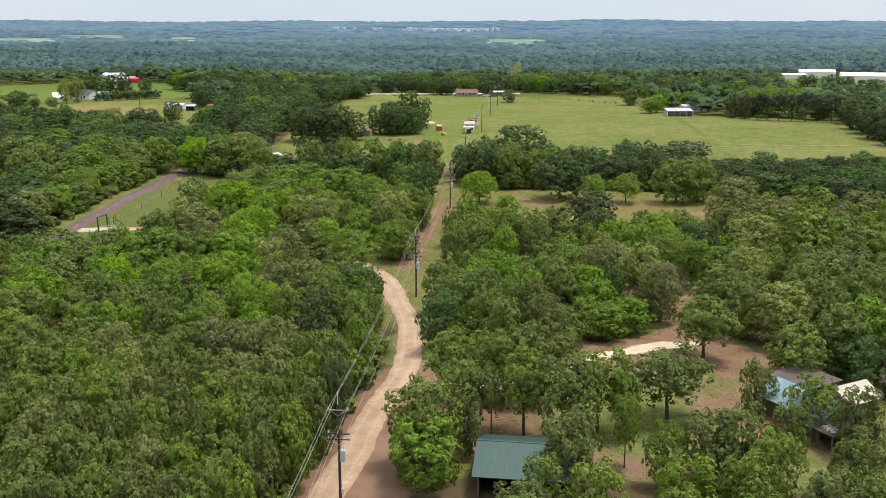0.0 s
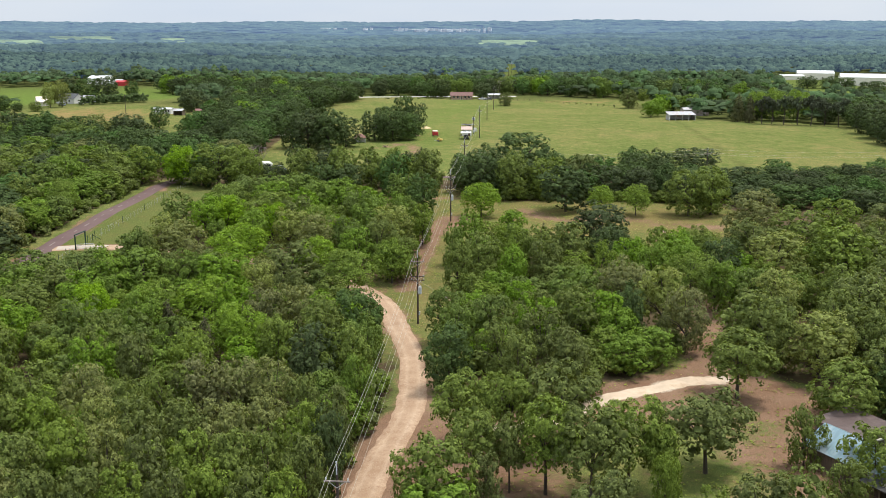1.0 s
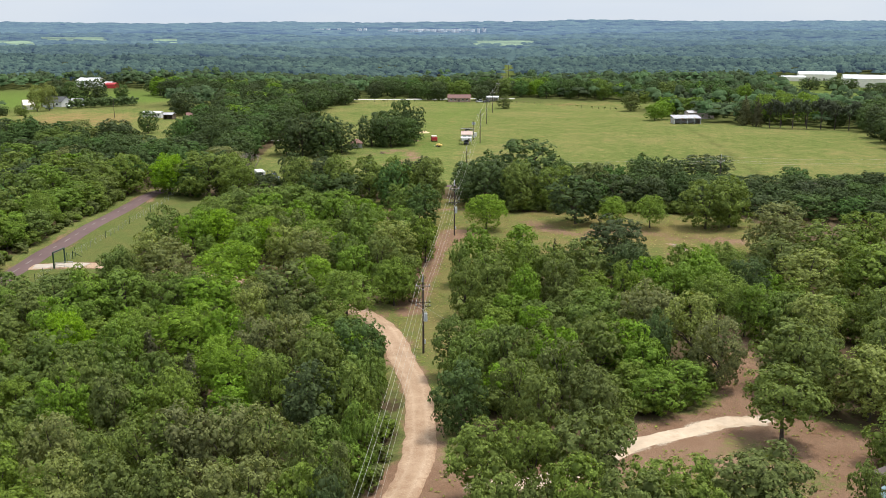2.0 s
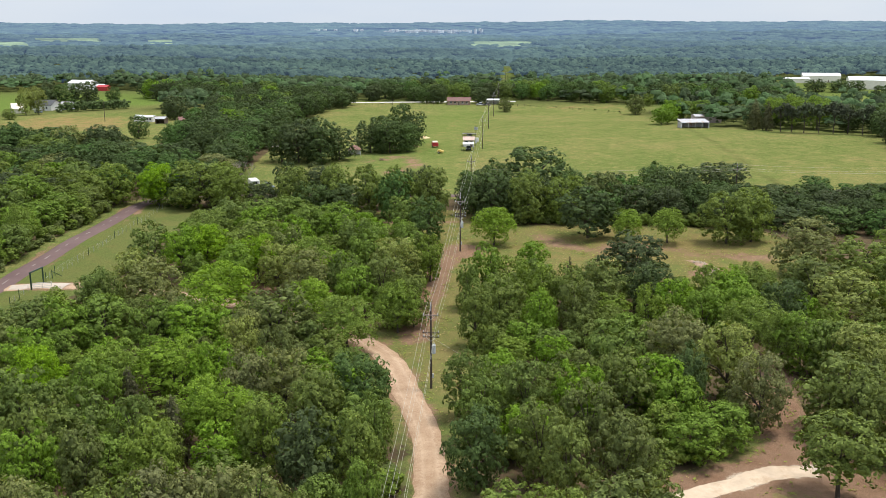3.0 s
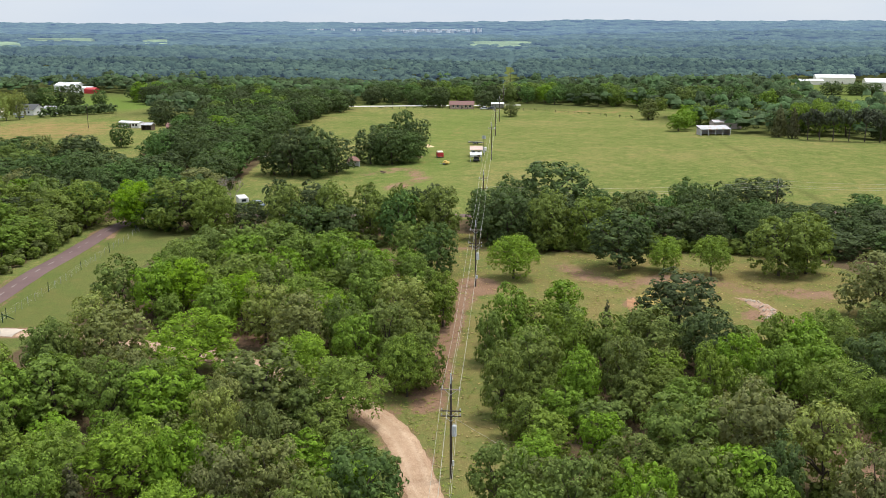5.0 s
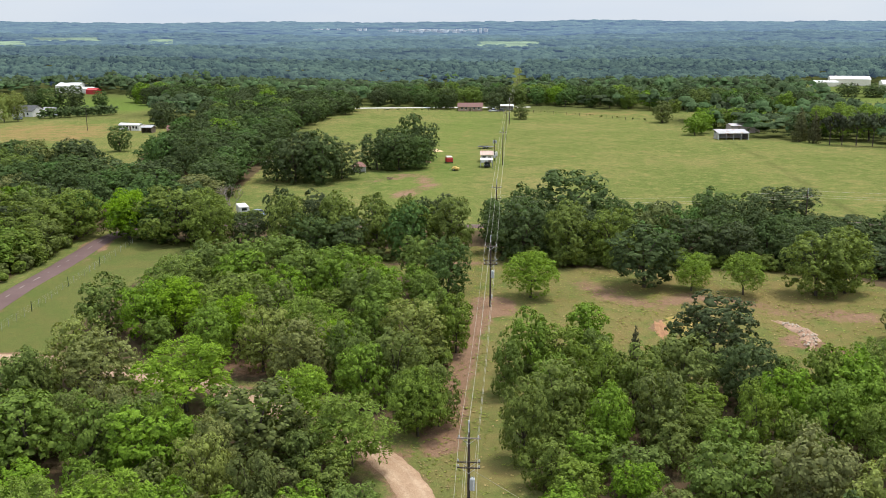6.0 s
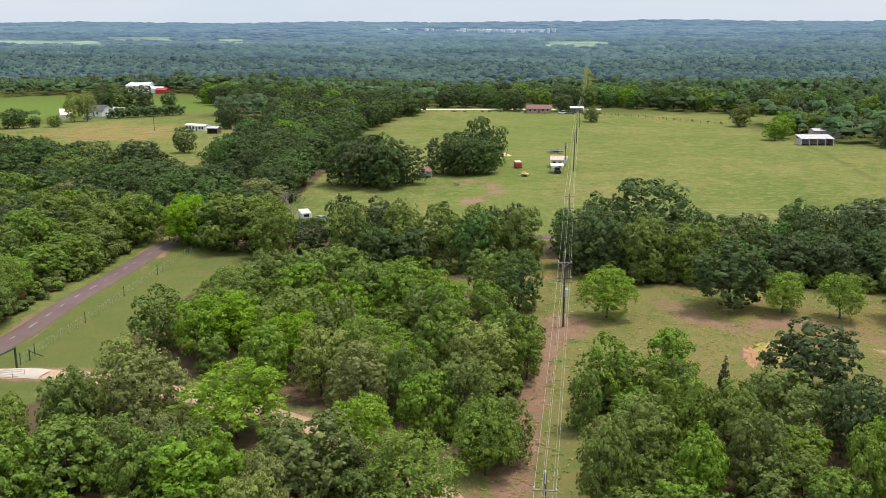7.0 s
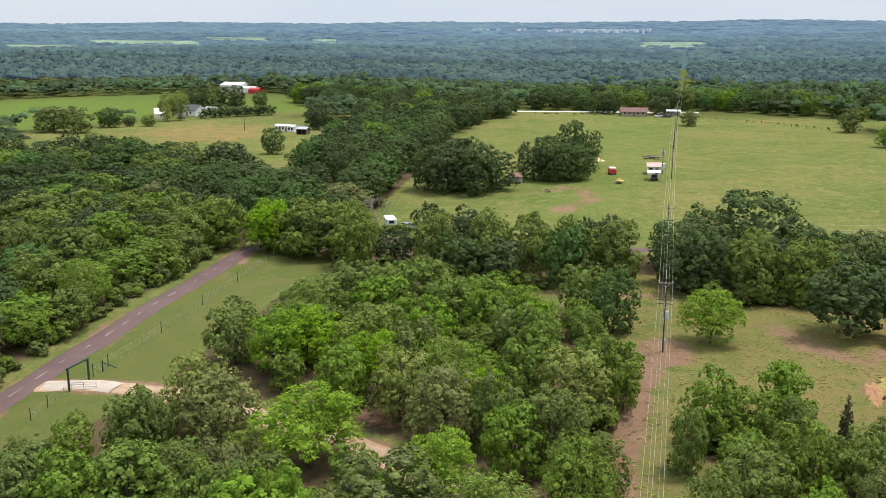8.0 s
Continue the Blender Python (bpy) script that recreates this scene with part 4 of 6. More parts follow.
# whole trees where the wood leaves the mapped ground, then low growth under the gaps
grove([(-52, 70), (-58, 120), (-68, 182), (-80, 182), (-84, 150), (-80, 70)], 6.2, (("o", 5), ("e", 3), ("y", 1)), 4.0, 10.0, off_road)
grove([(58, 118), (64, 140), (72, 170), (84, 205), (120, 220), (98, 165), (70, 112)], 6.6, (("o", 6), ("y", 2), ("e", 2)), 4.4, 10.2, off_road)
GLADES = [([(-40, 215), (-30, 207)], 6), ([(-22, 236), (-15, 233)], 5)]
grove(WOOD_SOUTH, 5.0, (("o", 3), ("e", 3)), 3.0, 6.6, off_road)
grove(WOOD_MIDDLE, 5.2, (("o", 1), ("e", 3)), 3.0, 6.0, off_road + GLADES)
grove(WOOD_EAST, 5.0, (("o", 4), ("e", 3)), 3.0, 6.6, off_road + [(SIDE_TRACK, 6.5), (YARD_TRACK, 7)])
for poly, high in zip(HEDGEROW, (11.0, 10.0, 6.4)):
    grove(poly, 5.8, (("d", 4), ("w", 4)), 4.4, high, off_road)


def woodland(name, label, places, kinds, leaves, size, mat, core=0.9, round_core=False, tuft=0.0, soft=False):
    """A wood too wide to count: crowns of leaf clumps joined into one mesh."""
    arrays = [crown_arrays(seed, kind, leaves, size, core, round_core, tuft, 4)[:2] for kind, seed in kinds]
    rng = np.random.RandomState(len(places))
    Vs, Qs, tones, base = [], [], [], 0
    zs = lie(np.array([p[0] for p in places]), np.array([p[1] for p in places]))
    for (x, y, r, h), z in zip(places, zs):
        V, Q = arrays[rng.randint(len(arrays))]
        a = rng.uniform(0, 6.283)
        ca, sa = math.cos(a), math.sin(a)
        sx, sz = r / BASE_R, h / BASE_H
        Vs.append(np.stack([(V[:, 0] * ca - V[:, 1] * sa) * sx + x, (V[:, 0] * sa + V[:, 1] * ca) * sx + y, V[:, 2] * sz + z - 0.3 * sz], 1))
        Qs.append(Q + base)
        tones.append(np.full(len(V), rng.uniform()))
        base += len(V)
    me = mesh_np(name, np.concatenate(Vs), np.concatenate(Qs), mat, np.concatenate(tones), soft)
    return tagged(new(name, me), label, "woodland", kind="stuff")


def scatter(lo, hi, gap, seed, skip, thin=0.88):
    """Jittered rows of places over the wedge of far land, clear of the fields and of the power line's ride."""
    rng = np.random.RandomState(seed)
    out = []
    for i, y in enumerate(np.arange(lo, hi, gap * 0.87)):
        xs = np.arange(-0.68 * (y - 80) - 40, 0.51 * y + 40, gap) + (i % 2) * gap / 2
        out.append(np.stack([xs + rng.uniform(-0.4, 0.4, len(xs)) * gap, y + rng.uniform(-0.4, 0.4, len(xs)) * gap], 1))
    p = np.concatenate(out)
    ok = np.ones(len(p), bool)
    for poly in skip:
        ok &= ~inside(poly, p[:, 0], p[:, 1])
    ok &= np.abs(p[:, 0] - LINE_X(p[:, 1])) > 4.6 + 0.0018 * p[:, 1]
    wave = np.sin(p[:, 0] / 61 + 2 * np.sin(p[:, 1] / 97)) * np.sin(p[:, 1] / 43 + 1.7 * np.sin(p[:, 0] / 131))
    ok &= ((wave < 0.93) | (thin > 0.95)) & (rng.uniform(size=len(p)) < thin)
    return p[ok], rng, (0.95 + 0.3 * wave)[ok]


WEST_GLADE = [(-132, 277), (-117, 262)]
WEST = [(-90, 200), (-87.5, 240), (-85, 280), (-84, 302), (-62, 304), (-66, 340), (-66, 354), (-84, 350), (-104, 362), (-140, 394), (-165, 400), (-205, 386), (-200, 360), (-158, 300), (-125, 250), (-104, 205)]
grove(WEST, 8.6, (("w", 7), ("d", 2), ("e", 2), ("y", 1)), 6.0, 10.0, [(COUNTY, 6.4), (WEST_GLADE, 8.0)])
STAND = [(-66, 350), (-64, 395), (-64, 440), (-68, 504), (-61, 570), (-42, 612), (-96, 625), (-118, 565), (-101, 490), (-92, 440), (-88, 400), (-78, 362)]
grove(STAND, 8.2, (("w", 6), ("d", 2), ("e", 1)), 6.2, 12.0, off_road)
EAST_FAR = [(82, 214), (120, 221), (150, 262), (150, 290), (165, 292), (165, 275), (120, 205), (104, 172), (92, 175)]
grove(EAST_FAR, 6.8, (("o", 5), ("y", 2), ("e", 2)), 5.0, 7.2, off_road)
# woods behind and beside the first stretch of the flight
grove([(-80, 70), (-46, 70), (-22, 74), (-18, 66), (-10, 66), (4, 76), (20, 73), (48, 74), (56, 92), (70, 100), (70, 62), (0, 56), (-80, 56)], 6.6, (("o", 8), ("y", 3), ("e", 3)), 4.0, 10.0, off_road)
SOUTH = [(-300, -220), (350, -220), (350, 300), (186, 300), (186, 288), (122, 200), (104, 165), (86, 92), (70, 60), (0, 54), (-80, 54), (-104, 190), (-160, 296), (-300, 310)]
south = [(x, y, fill_rng.uniform(5.4, 8.4), fill_rng.uniform(9, 13)) for x, y in fill(SOUTH, 9.6, fill_rng, [(COUNTY, 7), ([(-16, 72), (-22, 40), (-30, 0), (-34, -220)], 6)])]
UNDER_START = [(-110, -60), (110, -60), (110, 58), (60, 58), (0, 54.5), (-88, 54.5)]
south = [p for p in south if not inside(UNDER_START, np.array([p[0]]), np.array([p[1]]))[0]]
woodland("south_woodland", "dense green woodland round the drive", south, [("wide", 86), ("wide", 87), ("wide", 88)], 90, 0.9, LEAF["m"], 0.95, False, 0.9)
CLEAR = [PASTURE, HOMESTEAD_FIELD] + FAR_FIELDS
NEAR_OPEN = [(-66, 296), (185, 296), (185, 425), (118, 470), (116, 590), (60, 640), (-40, 645), (-98, 625), (-130, 560), (-170, 590), (-215, 580), (-260, 470), (-206, 415), (-205, 340), (-66, 340)]
HOME = [(-255, 552), (-150, 582), (-205, 720), (-226, 752), (-290, 775)]
EDGE_ROWS = [[(-40, 640), (60, 640), (122, 610), (186, 566), (196, 600), (126, 650), (64, 676), (-40, 678)], [(-190, 668), (-168, 648), (-146, 632), (-128, 610), (-100, 632), (-104, 672), (-184, 704)]]
for poly in EDGE_ROWS:
    grove(poly, 8.6, (("w", 3), ("d", 1), ("e", 1)), 5.6, 11.5, off_road)
grove(UNDER_START, 8.4, (("w", 4), ("o", 3), ("e", 2), ("y", 1)), 5.2, 10.5, [(COUNTY, 7), (DRIVE, 6.5), ([(-16, 72), (-22, 40), (-30, 0), (-34, -220)], 6)])
p, rng, tall = scatter(310, 800, 9.2, 5, EDGE_ROWS + CLEAR + [HOME, WEST, STAND, EAST_FAR, NEAR_OPEN, HEDGEROW[1], HEDGEROW[2]])
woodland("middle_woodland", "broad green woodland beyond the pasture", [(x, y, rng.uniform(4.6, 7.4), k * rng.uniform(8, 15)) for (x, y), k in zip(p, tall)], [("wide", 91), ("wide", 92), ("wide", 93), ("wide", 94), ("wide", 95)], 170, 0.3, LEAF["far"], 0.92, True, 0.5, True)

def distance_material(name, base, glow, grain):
    """Far land: its blue aerial haze is put in as emission of strength glow."""
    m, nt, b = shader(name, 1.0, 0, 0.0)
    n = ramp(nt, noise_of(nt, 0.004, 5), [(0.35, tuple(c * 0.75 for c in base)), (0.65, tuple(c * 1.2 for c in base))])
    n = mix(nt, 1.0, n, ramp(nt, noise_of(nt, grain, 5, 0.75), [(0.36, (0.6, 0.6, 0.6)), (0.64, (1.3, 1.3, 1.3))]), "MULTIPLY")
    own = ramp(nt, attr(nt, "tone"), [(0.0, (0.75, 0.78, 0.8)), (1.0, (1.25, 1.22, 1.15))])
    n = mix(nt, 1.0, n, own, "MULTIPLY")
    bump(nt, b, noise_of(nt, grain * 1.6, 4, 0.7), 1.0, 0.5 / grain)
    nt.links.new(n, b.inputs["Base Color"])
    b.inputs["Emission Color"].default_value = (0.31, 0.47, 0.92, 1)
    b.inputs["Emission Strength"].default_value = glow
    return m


# emission climbs band by band, painting haze that thickens with distance
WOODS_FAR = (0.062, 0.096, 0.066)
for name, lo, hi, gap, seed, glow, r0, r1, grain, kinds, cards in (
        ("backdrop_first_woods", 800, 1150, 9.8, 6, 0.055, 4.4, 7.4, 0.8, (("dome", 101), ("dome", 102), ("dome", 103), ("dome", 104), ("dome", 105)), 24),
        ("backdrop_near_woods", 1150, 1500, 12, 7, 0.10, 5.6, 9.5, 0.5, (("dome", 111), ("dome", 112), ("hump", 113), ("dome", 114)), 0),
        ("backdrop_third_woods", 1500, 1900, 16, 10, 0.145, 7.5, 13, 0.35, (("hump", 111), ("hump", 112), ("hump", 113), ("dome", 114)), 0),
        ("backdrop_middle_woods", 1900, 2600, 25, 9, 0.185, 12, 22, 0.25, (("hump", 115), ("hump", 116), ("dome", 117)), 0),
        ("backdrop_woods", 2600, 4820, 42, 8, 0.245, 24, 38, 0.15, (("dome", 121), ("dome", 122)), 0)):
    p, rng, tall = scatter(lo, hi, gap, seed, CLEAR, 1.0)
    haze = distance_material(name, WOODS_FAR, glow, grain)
    # added sheet with the same haze glow hides darker ground between crowns
    if lo > 1000:
        W, U = np.meshgrid(np.linspace(lo, hi, 30), np.linspace(0, 1, 60), indexing="ij")
        X = (-0.68 * (W - 80) - 40) * (1 - U) + (0.51 * W + 40) * U
        n = np.arange(1800).reshape(30, 60)
        q = np.stack([n[:-1, :-1], n[:-1, 1:], n[1:, 1:], n[1:, :-1]], -1).reshape(-1, 4)
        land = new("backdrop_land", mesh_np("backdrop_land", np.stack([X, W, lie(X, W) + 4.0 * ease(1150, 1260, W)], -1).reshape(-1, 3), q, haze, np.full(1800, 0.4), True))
        tagged(land, "raised sheet of far blue-green land, haze painted in as glow", "backdrop", kind="structure")
    far = woodland(name, "far blue-green woodland with haze painted in as glow", [(x, y, 1.1 * rng.uniform(r0, r1), k * rng.uniform(8, 16)) for (x, y), k in zip(p, tall)],
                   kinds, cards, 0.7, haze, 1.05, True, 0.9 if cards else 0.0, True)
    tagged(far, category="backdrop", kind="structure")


def far_field(poly, glow):
    """A pale clearing among the far woods, haze added to its colour as emission."""
    xs, ys = np.linspace(0, 1, 9), np.linspace(0, 1, 9)
    (ax, ay), (bx, by), (cx, cy), (dx, dy) = poly
    U, W = np.meshgrid(xs, ys)
    X = (ax * (1 - U) + bx * U) * (1 - W) + (dx * (1 - U) + cx * U) * W
    Y = (ay * (1 - U) + by * U) * (1 - W) + (dy * (1 - U) + cy * U) * W
    n = np.arange(81).reshape(9, 9)
    q = np.stack([n[:-1, :-1], n[:-1, 1:], n[1:, 1:], n[1:, :-1]], -1).reshape(-1, 4)
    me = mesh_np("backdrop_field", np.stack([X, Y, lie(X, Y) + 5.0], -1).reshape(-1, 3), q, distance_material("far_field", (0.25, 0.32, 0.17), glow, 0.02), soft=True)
    tagged(new("backdrop_field", me), "pale green field far off among the woods", "backdrop", kind="structure")


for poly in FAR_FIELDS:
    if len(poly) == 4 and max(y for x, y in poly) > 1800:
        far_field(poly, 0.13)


# low brush along the edges of the woods
def brush(line, side, n, seed, r=(1.0, 2.0)):
    rng = random.Random(seed)
    pts = np.array(line)
    run = np.concatenate([[0], np.cumsum(np.linalg.norm(np.diff(pts, axis=0), axis=1))])
    rows = []
    for _ in range(n):
        s = rng.uniform(0, run[-1])
        x, y = (float(np.interp(s, run, pts[:, i])) for i in (0, 1))
        q = rng.uniform(*r)
        rows.append((x + side * rng.uniform(0, 2.0), y + rng.uniform(-1, 1), q, q * rng.uniform(1.3, 2.0)))
    return rows


for line, side, n, seed in (([(-17, 80), (-14.6, 98), (-12.2, 112), (-10, 124)], -1, 22, 1), ([(-9.6, 128), (-10.4, 150), (-13.0, 168)], -1, 22, 2),
                            ([(3.5, 140), (3.2, 165), (3.5, 195), (6, 212)], 1, 26, 3), ([(-7.6, 194), (-5.5, 225), (-6.5, 250)], -1, 14, 4),
                            ([(-89.5, 200), (-87.6, 236), (-85.2, 282)], -1, 50, 5), ([(20, 140), (32, 147), (34, 162)], 1, 16, 6), ([(-42, 270), (-4, 267)], 1, 40, 7), ([(8, 263.5), (40, 261.5), (58, 258)], 1, 70, 8), ([(6, 270), (40, 268), (60, 264)], 1, 40, 9)):
    plant("b", brush(line, side, n, seed))


# tussocks of grass and weeds over the open ground near the flight
def grass_tufts(name, label, polys, n, seed, mat, high, keep_off):
    rng = np.random.RandomState(seed)
    spots = []
    for poly, share in polys:
        xs, ys = [p[0] for p in poly], [p[1] for p in poly]
        p = np.stack([rng.uniform(min(xs), max(xs), 3 * n), rng.uniform(min(ys), max(ys), 3 * n)], 1)
        clump = np.sin(p[:, 0] / 2.3 + 2 * np.sin(p[:, 1] / 3.1)) * np.sin(p[:, 1] / 2.9 + np.sin(p[:, 0] / 4.7))
        ok = inside(poly, p[:, 0], p[:, 1]) & (rng.uniform(size=len(p)) < 0.55 + 0.45 * clump)
        for line, d in keep_off:
            ok &= off_line(line, p[:, 0], p[:, 1]) > d
        spots.append(p[ok][:int(n * share)])
    p = np.concatenate(spots)
    z = lie(p[:, 0], p[:, 1]) + near_relief(p[:, 0], p[:, 1])
    base = np.concatenate([p, z[:, None]], 1)
    blades = 4
    a = rng.uniform(0, 6.283, (len(p), blades))
    size = (high * rng.uniform(0.5, 1.3, len(p)))[:, None]
    out = np.stack([np.cos(a), np.sin(a), np.zeros_like(a)], -1)
    side = np.stack([-np.sin(a), np.cos(a), np.zeros_like(a)], -1)
    root = base[:, None, :] + out * 0.05 + np.array([0, 0, 0.06])
    tip = root + out * (size * rng.uniform(0.5, 1.1, a.shape))[..., None] + np.array([0, 0, 1.0]) * (size * rng.uniform(0.1, 0.35, a.shape))[..., None]
    w = (side * (size * 0.28)[..., None])
    quad = np.stack([root - w, root + w, tip + w * 0.7, tip - w * 0.7], 2).reshape(-1, 3)
    me = mesh_np(name, quad, np.arange(len(quad)).reshape(-1, 4), mat)
    return tagged(new(name, me), label, "grass", kind="stuff")


TRACKS = [(DRIVE, 2.0), (COUNTY, 2.8), (YARD_TRACK, 2.2)]
grass_tufts("grass", "rough green tussock grass with weeds", [(RIDE, 1.0), (YARD, 0.3)], 7000, 61, leaf("green_grass_blades", (0.205, 0.240, 0.058), spread=0.6), 0.22, TRACKS)
grass_tufts("dry_grass", "dry straw-coloured grass among the green", [(RIDE, 1.0), (YARD, 0.12)], 3200, 62, leaf("straw_grass_blades", (0.36, 0.28, 0.13), spread=0.6), 0.22, TRACKS)


# ---- power line ----
POLES = [(-10.4, 89.5), (-4.8, 166.4), (1.8, 236.2), (6.8, 293.5), (15.6, 389.0), (22.4, 461), (30.0, 536), (38.5, 615), (47, 690), (55.5, 770), (64, 850)]
POLE_H = 12.0
ARM = {-0.95: 10.55, 0.95: 10.55, 0.0: 11.9}


def utility_pole(x, y, double, sunk=0.0):
    z = ground_z(x, y) - sunk
    turn = -math.degrees(math.atan(0.0978))
    top = thing("utility_pole", x, y, z, turn, "dark wooden utility pole with crossarms and line hardware" if double else "dark wooden utility pole with one crossarm", "utility pole", "poles of the power line")
    part("shaft", built(rod, (0, 0, -0.6), (0, 0, POLE_H), 0.17, 0.11, 12), POLE_WOOD, top)
    bm = bmesh.new()
    rod(bm, (0.0, -0.16, POLE_H - 0.9), (0.0, -0.16, POLE_H + 0.25), 0.06, 0.05, 8)
    bmesh.ops.create_uvsphere(bm, u_segments=8, v_segments=5, radius=0.10, matrix=Matrix.Translation((0, -0.16, POLE_H + 0.25)))
    part("ridge_pin", bm, GREY_PAINT, top, "pale pole-top pin and insulator")
    for k, az in enumerate((10.4, 7.9, 7.3) if double else (10.4,)):
        arm = part("crossarm", built(box, -1.15, 1.15, -0.20, -0.08, az, az + 0.12, 0.015), POLE_WOOD if k else BARE_WOOD, top)
        for sx in (-1.02, 1.02) if k else (-0.95, 0.95):
            bm = bmesh.new()
            rod(bm, (sx, -0.14, az + 0.12), (sx, -0.14, az + 0.24), 0.045, 0.03, 8)
            rod(bm, (sx, -0.14, az + 0.22), (sx, -0.14, az + 0.36), 0.085, 0.06, 8)
            part("insulator", bm, GREY_PAINT, arm, "pale porcelain insulator")
        for sx in (-1, 1):
            part("brace", built(rod, (sx * 0.7, -0.15, az + 0.02), (0, -0.17, az - 0.55), 0.025, 0.025, 6), STEEL, top)
    if double:
        bm = bmesh.new()
        rod(bm, (0.36, -0.05, 5.0), (0.36, -0.05, 6.15), 0.28, 0.28, 14)
        rod(bm, (0.36, -0.05, 6.15), (0.36, -0.05, 6.25), 0.29, 0.2, 14)
        can = part("transformer", bm, GREY_PAINT, top, "grey cylindrical transformer can")
        for sx in (0.25, 0.46):
            part("bushing", built(rod, (sx, -0.05, 6.2), (sx, -0.05, 6.5), 0.05, 0.03, 8), GREY_PAINT, can)
        part("meter_box", built(box, 0.12, 0.36, -0.12, 0.12, 1.4, 2.0, 0.02), GREY_PAINT, top, "small grey meter box")


for k, (px, py) in enumerate(POLES):
    utility_pole(px, py, k in (0, 1, 2, 3))


def wire(name, a, b, sag, radius, label, group):
    cu = bpy.data.curves.new(name, "CURVE")
    cu.dimensions, cu.bevel_depth, cu.bevel_resolution = "3D", radius, 1
    sp = cu.splines.new("POLY")
    n = 15
    sp.points.add(n - 1)
    for i in range(n):
        u = i / (n - 1)
        p = Vector(a).lerp(Vector(b), u)
        sp.points[i].co = (p.x, p.y, p.z - sag * 4 * u * (1 - u), 1)
    cu.materials.append(WIRE)
    dg = new(name + "_line", cu)
    me = bpy.data.meshes.new_from_object(dg)
    bpy.data.objects.remove(dg)
    return tagged(new(name, me), label, "power line", group)


ca, sa = math.cos(math.atan(0.0978)), math.sin(math.atan(0.0978))
spans = [(-17.0, 12.0)] + POLES[:8]
for (xa, ya), (xb, yb) in zip(spans, spans[1:]):
    for off, h in ((-0.95, 10.75), (0.95, 10.75), (0.0, 12.25), (-0.45, 8.2), (0.55, 7.6)):
        wire("conductor", (xa + off * ca, ya - off * sa - 0.14, ground_z(xa, ya) + h), (xb + off * ca, yb - off * sa - 0.14, ground_z(xb, yb) + h), 1.3, 0.015 if h > 9 else 0.011,
             "pale aluminium power line strung between poles", "wires of the power line")
ROAD_POLES = [(79, 298), (152, 298)]
for px, py in ROAD_POLES:
    utility_pole(px, py, False, 3.2)
chain = [POLES[3]] + ROAD_POLES
for (xa, ya), (xb, yb) in zip(chain, chain[1:]):
    for h in (8.6, 7.6, 7.1):
        wire("conductor", (xa, ya - 0.14, ground_z(xa, ya) + h), (xb, yb - 0.14, ground_z(xb, yb) + h), 1.2, 0.015, "pale aluminium power line along the road", "wires of the power line")
wire("guy_wire", (-4.8, 166.4, ground_z(-4.8, 166.4) + 7.3), (7.0, 165.0, ground_z(7, 165) + 0.2), 0.0, 0.014, "thin steel guy wire anchored in the grass", "wires of the power line")


# ---- roadside fence and ranch gate ----
GREEN_STEEL = grainy("dark_green_painted_pipe", (0.025, 0.055, 0.035), 0.5, 0.25, 3, 20)
FENCE_LINE = smooth([(-77.6, 203), (-77.5, 210.8)], 2), smooth([(-76.7, 217.2), (-76.1, 224), (-74.4, 237.4), (-73.7, 252), (-73.1, 267.6), (-72.4, 284)], 3)
for line in FENCE_LINE:
    fence = thing("wire_fence", line[0][0], line[0][1], 0, 0, "low wire fence on thin dark steel posts", "fence")
    x0, y0 = line[0]
    run, last = 0.0, None
    tops = []
    for i in range(len(line) - 1):
        (xa, ya), (xb, yb) = line[i], line[i + 1]
        n = max(1, round(math.hypot(xb - xa, yb - ya) / 2.6))
        tops += [(xa + (xb - xa) * k / n, ya + (yb - ya) * k / n) for k in range(n)]
    tops.append(line[-1])
    for i, (x, y) in enumerate(tops):
        z = ground_z(x, y)
        stout = i % 6 == 2 or i == 0
        part("post", built(rod, (x - x0, y - y0, z - 0.3), (x - x0, y - y0, z + (1.8 if stout else 1.35)), 0.06 if stout else 0.03, 0.055 if stout else 0.028, 7), GREEN_STEEL if stout else STEEL, fence)
    for h in (0.35, 0.7, 1.05, 1.35):
        ring = [(0.006, 0), (0, 0.006), (-0.006, 0), (0, -0.006)]
        vs = [(x - x0 + ex, y - y0, ground_z(x, y) + h + ez) for x, y in tops for ex, ez in ring]
        qs = [(4 * i + k, 4 * i + (k + 1) % 4, 4 * i + 4 + (k + 1) % 4, 4 * i + 4 + k) for i in range(len(tops) - 1) for k in range(4)]
        strand = new("strand", mesh_np("strand", vs, qs, STEEL))
        strand.parent = fence

ga, gb = Vector((-77.4, 212.0, 0)), Vector((-76.7, 216.0, 0))
gate = thing("ranch_gate", ga.x, ga.y, None, 0, "tall dark green pipe ranch gateway with overhead beam", "gate")
dv = gb - ga
for v in (Vector((0, 0, 0)), dv):
    part("gate_post", built(rod, (v.x, v.y, -0.5), (v.x, v.y, 3.3), 0.15, 0.15, 12), GREEN_STEEL, gate)
part("beam", built(rod, -dv * 0.05 + Vector((0, 0, 3.25)), dv * 1.05 + Vector((0, 0, 3.25)), 0.13, 0.13, 10), GREEN_STEEL, gate)
leaf_gate = part("gate_leaf", built(rod, Vector((0.2, 0.1, 1.25)), Vector((3.4, 1.0, 1.25)), 0.04, 0.04, 6), STEEL, gate, "open galvanised pipe gate leaf")
for h in (0.25, 0.6, 0.95):
    part("rail", built(rod, Vector((0.2, 0.1, h)), Vector((3.4, 1.0, h)), 0.03, 0.03, 6), STEEL, leaf_gate)
